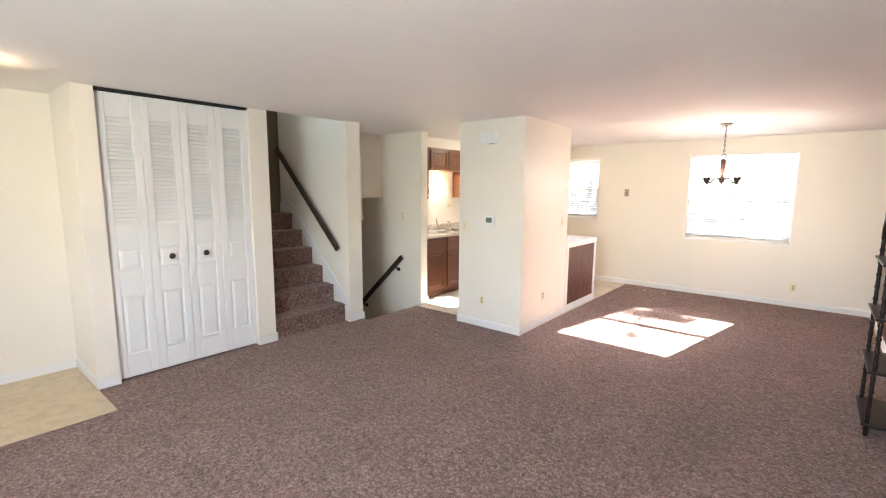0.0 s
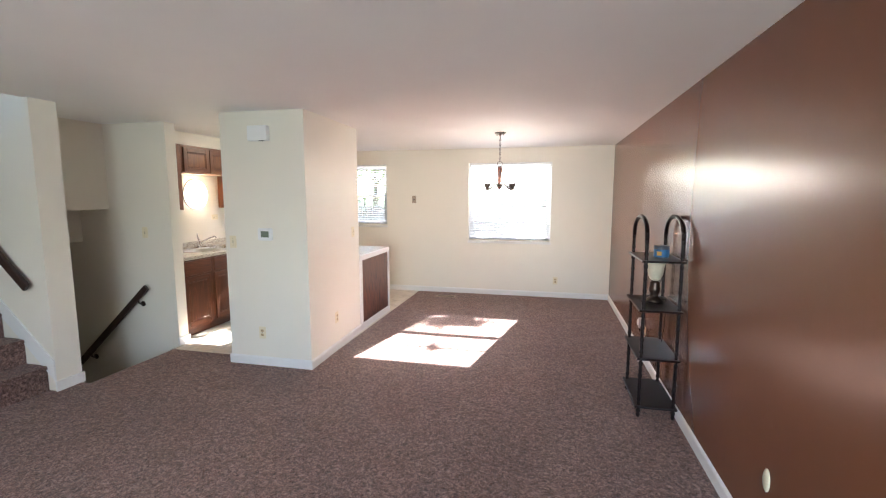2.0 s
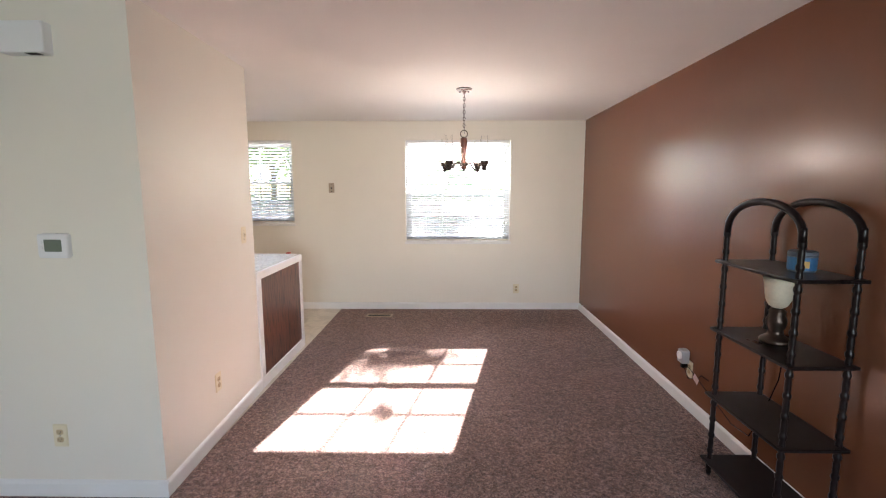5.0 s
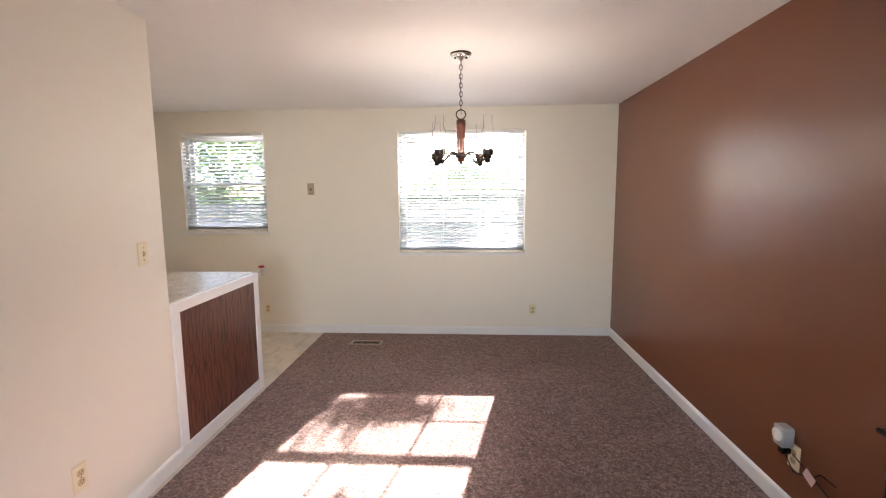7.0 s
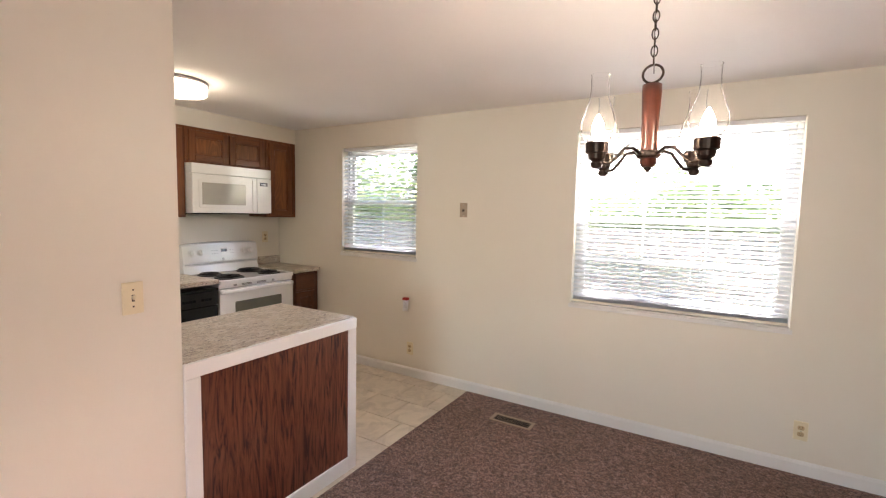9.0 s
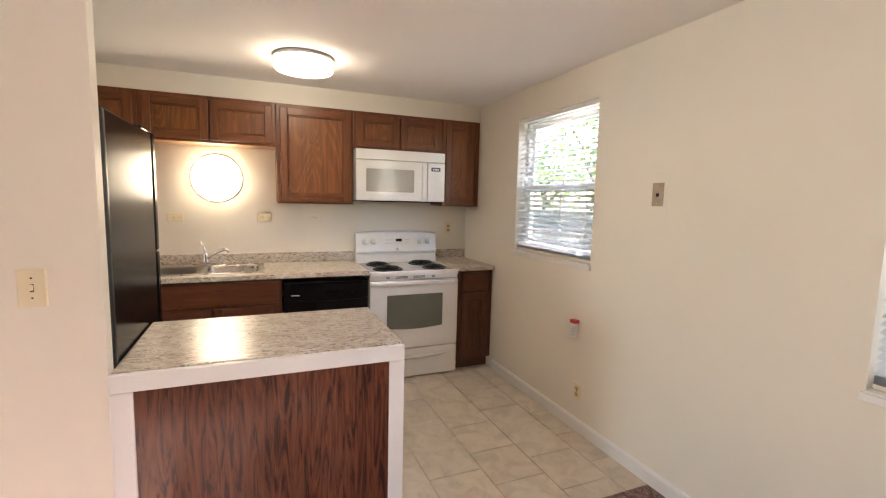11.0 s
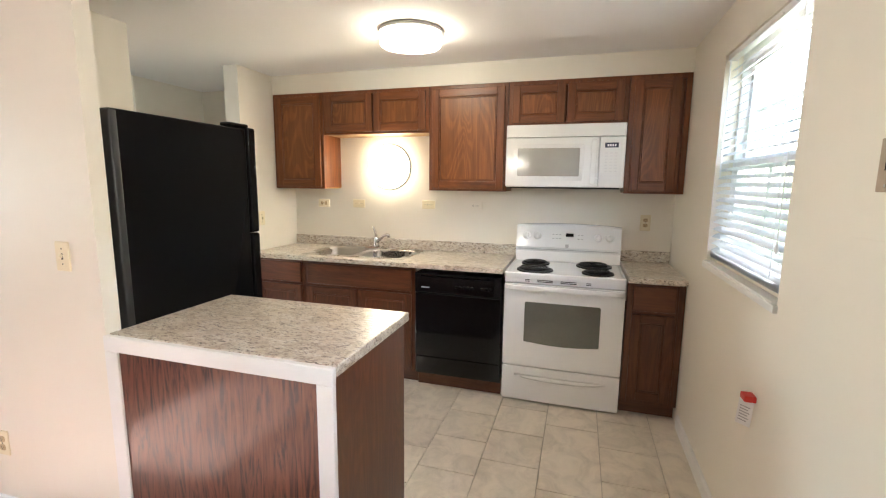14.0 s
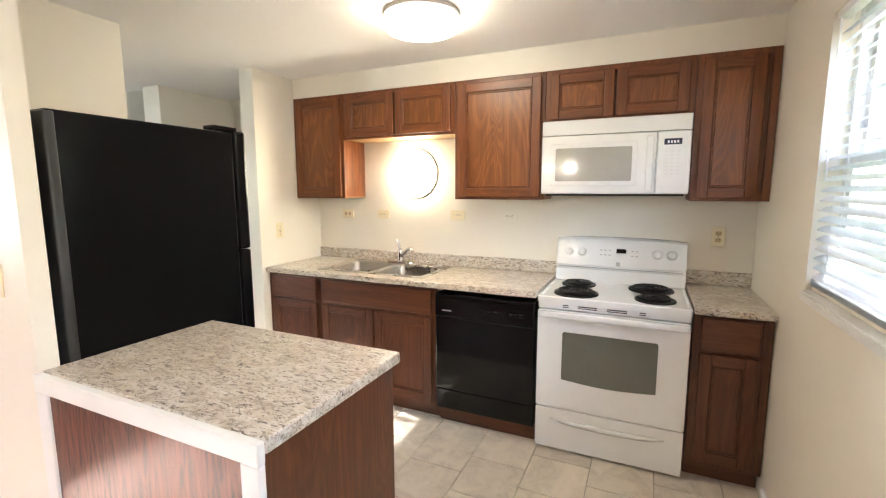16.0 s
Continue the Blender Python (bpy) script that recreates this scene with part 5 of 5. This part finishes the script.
ch_ = thing("door_chime", (-2.284, PY, 2.155), "white plastic door chime box high on the wall", "door chime")
part("cover", spun(plate_yz(-0.098, 0.098, -0.066, 0.066, 0.0005, 0.05, 0.008), Matrix.Rotation(radians(-90), 4, 'Z')), WHITEP, ch_)
for i in range(4):
    part("sound_slot", boxes((0.01 + i * 0.015, 0.02 + i * 0.015, -0.046, -0.012, -0.0675, -0.0655)), DARKR, ch_)

tm = thing("plug_in_timer", (EAST - 0.009, 5.335, 0.365), "grey plug-in timer with a round dial on the brown wall", "timer", rz=-90)
part("case", spun(plate_yz(-0.035, 0.035, -0.045, 0.05, 0.0, 0.048, 0.012), Matrix.Rotation(radians(-90), 4, 'Z')), GREYLINE, tm)
b = lathe([(0.029, 0.048), (0.029, 0.056), (0.022, 0.058), (0.018, 0.052), (0.006, 0.052)], 24)
spun(b, Matrix.Translation((0, 0, 0.008)) @ Matrix.Rotation(radians(90), 4, 'X'))
part("dial", b, WHITEP, tm, "white round timer dial")
part("plug", boxes((0.0, 0.03, -0.045, -0.002, -0.075, -0.0455), bevel=0.006), BLACKG, tm, "black cord plug")
PINK = mottled("pale_pink_paper", (0.62, 0.42, 0.40), 0.7, 0.08, 20, 90, 0)
nt = thing("cord_tag", (EAST - 0.03, 5.17, 0.27), "small pale warning tag on the lamp cord", "tag", rz=-90)
part("tag", spun(boxes((-0.03, 0.03, -0.001, 0.0, -0.022, 0.022)), Matrix.Rotation(radians(25), 4, 'Y')), PINK, nt)
part("cord_loop", tube([(-0.16, 0.004, 0.02), (-0.08, -0.006, -0.03), (0.0, 0.006, 0.0), (0.06, 0.0, 0.05), (0.12, 0.012, 0.04)], 0.0028, 6), BLACKG, nt)

# floor register
vr = thing("floor_register", (-1.312, 7.615, 0.0), "brown metal floor register in the carpet", "floor vent")
TANM = mottled("tan_painted_metal", (0.47, 0.35, 0.25), 0.45, 0.08, 8, 60, 0.02)
bevelled(part("flange", boxes((-0.16, 0.16, -0.062, -0.042, 0.0005, 0.006), (-0.16, 0.16, 0.042, 0.062, 0.0005, 0.006), (-0.16, -0.135, -0.042, 0.042, 0.0005, 0.006), (0.135, 0.16, -0.042, 0.042, 0.0005, 0.006)), TANM, vr), 0.002)
part("well", boxes((-0.135, 0.135, -0.042, 0.042, 0.0003, 0.001)), DARKR, vr, "dark opening")
for i in range(17):
    x = -0.128 + i * 0.016
    part("louvre", spun(boxes((-0.0008, 0.0008, -0.042, 0.042, -0.003, 0.003)), Matrix.Translation((x, 0, 0.0045)) @ Matrix.Rotation(radians(35), 4, 'Y')), TANM, vr)

# ---- outside the windows ----


def ground_material():
    m, n, l, b = mat("lawn", 0.9)
    v = coords(n, l, world_space=True)
    c = ramp(n, l, noise_tex(n, l, v, 3.5, 6, 0.7), [(0.3, (0.045, 0.075, 0.02)), (0.6, (0.085, 0.13, 0.04)), (0.8, (0.14, 0.15, 0.06))])
    l.new(c, b.inputs["Base Color"])
    bump(n, l, b, noise_tex(n, l, v, 30, 4), 0.8, 0.05)
    return m


def leaf_material():
    m, n, l, b = mat("green_leaves", 0.6)
    isl = n.new("ShaderNodeNewGeometry").outputs["Random Per Island"]
    c = ramp(n, l, isl, [(0.0, (0.06, 0.095, 0.035)), (0.5, (0.10, 0.15, 0.06)), (1.0, (0.16, 0.20, 0.09))])
    l.new(c, b.inputs["Base Color"])
    t = n.new("ShaderNodeBsdfTranslucent")
    l.new(c, t.inputs["Color"])
    mx = n.new("ShaderNodeMixShader")
    mx.inputs[0].default_value = 0.45
    l.new(b.outputs[0], mx.inputs[1])
    l.new(t.outputs[0], mx.inputs[2])
    l.new(mx.outputs[0], n["Material Output"].inputs["Surface"])
    return m


LAWN = ground_material()
LEAF = leaf_material()
BARK = mottled("grey_brown_bark", (0.13, 0.10, 0.075), 0.9, 0.3, 6, 40, 0.6)
FENCEW = wood("weathered_fence_wood", (0.30, 0.26, 0.25), (0.48, 0.43, 0.42), "z", 0.8, 0.0)
bm = bmesh.new()
vs = [bm.verts.new(p) for p in ((-900, -900, -1.8), (900, -900, -1.8), (900, 900, -1.8), (-900, 900, -1.8))]
bm.faces.new(vs)
structure(part("ground", bm, LAWN), "green lawn round the house", "ground")
structure(part("ground_terrace", boxes((-40, 40, 8.1, 60, -1.79, -0.45)), LAWN), "raised lawn behind the house", "ground")


def tree(x, y, h, spread, leaves, seed, reach=(), low=0.6):
    rnd = random.Random(seed)
    t = thing("tree", (x, y, -0.45), "leafy green tree standing on the lawn", "tree", "garden trees")
    top = h * 0.55
    trunk = part("trunk", tube([(0, 0, 0), (0.03, 0.02, h * 0.15), (-0.04, 0.03, h * 0.3), (0.02, -0.02, top)], [0.17, 0.13, 0.11, 0.07], 10), BARK, t)
    tips = []
    for i in range(7):
        a = 2 * math.pi * i / 7 + rnd.uniform(-0.4, 0.4)
        z0 = top * rnd.uniform(low, 1.0)
        r = spread * rnd.uniform(0.5, 0.8)
        mid = Vector((r * 0.4 * math.cos(a), r * 0.4 * math.sin(a), z0 + h * 0.12))
        end = Vector((r * math.cos(a), r * math.sin(a), z0 + h * rnd.uniform(0.18, 0.4)))
        part("limb", tube([(0, 0, z0), mid, end], [0.055, 0.035, 0.012], 7), BARK, t)
        tips += [mid, end, (mid + end) / 2 + Vector((0, 0, 0.3))]
    verts, faces = [], []
    for i in range(leaves):
        c = rnd.choice(tips) + Vector((rnd.gauss(0, spread * 0.24), rnd.gauss(0, spread * 0.24), rnd.gauss(0, h * 0.07)))
        u = Vector((rnd.gauss(0, 1), rnd.gauss(0, 1), rnd.gauss(0, 0.6))).normalized()
        w = u.orthogonal().normalized() * rnd.uniform(0.05, 0.09)
        u = u * rnd.uniform(0.08, 0.14)
        k = len(verts)
        verts += [c - u, c + w, c + u, c - w]
        faces.append((k, k + 1, k + 2, k + 3))
    for tip, wide, tall, deep, count in reach:
        # unseen long limb added over the lawn; its leaves dapple and block the sun
        end = Vector(tip) - Vector((x, y, -0.45))
        part("limb", tube([(0, 0, top * 0.95), end * 0.5 + Vector((0, 0, 0.75)), end + Vector((0.3, 0, 0.1))], [0.05, 0.03, 0.008], 7), BARK, t)
        for i in range(count):
            c = end + Vector((rnd.gauss(0, wide), rnd.gauss(0, deep), rnd.gauss(0, tall)))
            u = Vector((rnd.gauss(0, 1), rnd.gauss(0, 1), rnd.gauss(0, 0.6))).normalized()
            w = u.orthogonal().normalized() * rnd.uniform(0.03, 0.05)
            u = u * rnd.uniform(0.05, 0.08)
            k = len(verts)
            verts += [c - u, c + w, c + u, c - w]
            faces.append((k, k + 1, k + 2, k + 3))
    me = bpy.data.meshes.new("crown")
    me.from_pydata([tuple(v) for v in verts], [], faces)
    me.materials.append(LEAF)
    crown = new("crown", me)
    crown.parent = t
    tagged(crown, "loose crown of small green leaves", kind="stuff")
    return t


# last two leaf clusters are added out of view to keep sun off the cabinets
tree(-3.3, 13.2, 5.6, 1.5, 700, 21, [((0.52, 13.0, 4.17), 0.17, 0.06, 0.08, 330), ((0.12, 13.0, 4.26), 0.14, 0.08, 0.1, 90), ((0.66, 13.0, 4.83), 0.05, 0.022, 0.04, 30),
                                       ((-1.85, 13.0, 4.57), 0.34, 0.14, 0.12, 1200), ((-2.22, 13.0, 4.96), 0.12, 0.13, 0.1, 300)])
tree(-7.4, 15.8, 4.6, 1.8, 600, 11)
tree(-10.2, 15.0, 5.4, 2.4, 800, 13)
tree(-6.4, 17.5, 6.0, 2.2, 1500, 12)
tree(5.6, 19.0, 6.0, 2.2, 2600, 14)
tree(-16.5, 17.5, 5.4, 2.2, 1500, 15)
for i, (x, y) in enumerate(((-10.5, 19.5), (-3.2, 20.4), (-0.4, 19.2), (2.4, 20.6), (8.6, 20.0), (-13.6, 20.6))):
    tree(x, y, 2.9 + 0.25 * (i % 3), 2.2, 2000, 31 + i, (), 0.25)

fence = thing("fence", (-12, 12.6, -0.45), "weathered grey board fence behind the lawn", "fence")
first = part("board", boxes((0, 0.14, 0, 0.02, 0, 1.75)), FENCEW, fence)
for i in range(1, 150):
    ob = new("board", first.data)
    ob.parent = fence
    ob.matrix_basis = pose(i * 0.155, random.uniform(-0.006, 0.006), random.uniform(-0.015, 0.015), 0, 0, random.uniform(-1, 1))
for z in (0.4, 1.35):
    part("fence_rail", boxes((0, 23.3, 0.021, 0.06, z, z + 0.09)), FENCEW, fence)

# ---- kitchen floor tiles ----


def kitchen_tiles():
    parent = bpy.data.objects["floor_kitchen"]
    p, g = 0.3125, 0.0022
    meshes = {}

    def tile_mesh(n):
        if n not in meshes:
            bm = boxes((g, p * n - g, g, p - g, -0.004, 0.0035))
            bmesh.ops.bevel(bm, geom=[e for e in bm.edges if all(v.co.z > 0 for v in e.verts)], offset=0.0015, segments=1, affect='EDGES')
            me = bpy.data.meshes.new("tile")
            bm.to_mesh(me)
            bm.free()
            me.materials.append(TILE)
            meshes[n] = me
        return meshes[n]
    # rows run along x, each second one shifted by half a tile; some tiles are double
    double = {1: (2, 6), 2: (5,), 3: (3,), 4: (1, 5), 5: (4,), 6: (2,), 8: (5,), 9: (3,), 10: (5,), 11: (1, 3)}
    for c in range(12):
        y = 6.842 + p * (c - 8)
        x0 = -4.320 - (0.157 if c % 2 == 0 else 0)
        j = 0
        while x0 + p * j < PX - 0.02:
            n = 2 if j in double.get(c, ()) else 1
            x = x0 + p * j
            j += n
            if x + p * n > PX + 0.01:
                n = 1
            if c == 0 and not -3.6 < x < -2.75:
                continue
            ob = new("tile", tile_mesh(n))
            ob.parent = parent
            ob.matrix_basis = pose(x, y, -0.004 + random.uniform(-0.0004, 0.0004))
            if c == 0:
                ob.matrix_basis = pose(x, 4.532, -0.004) @ Matrix.Diagonal((1, (y + p - 4.532) / p, 1, 1))


kitchen_tiles()
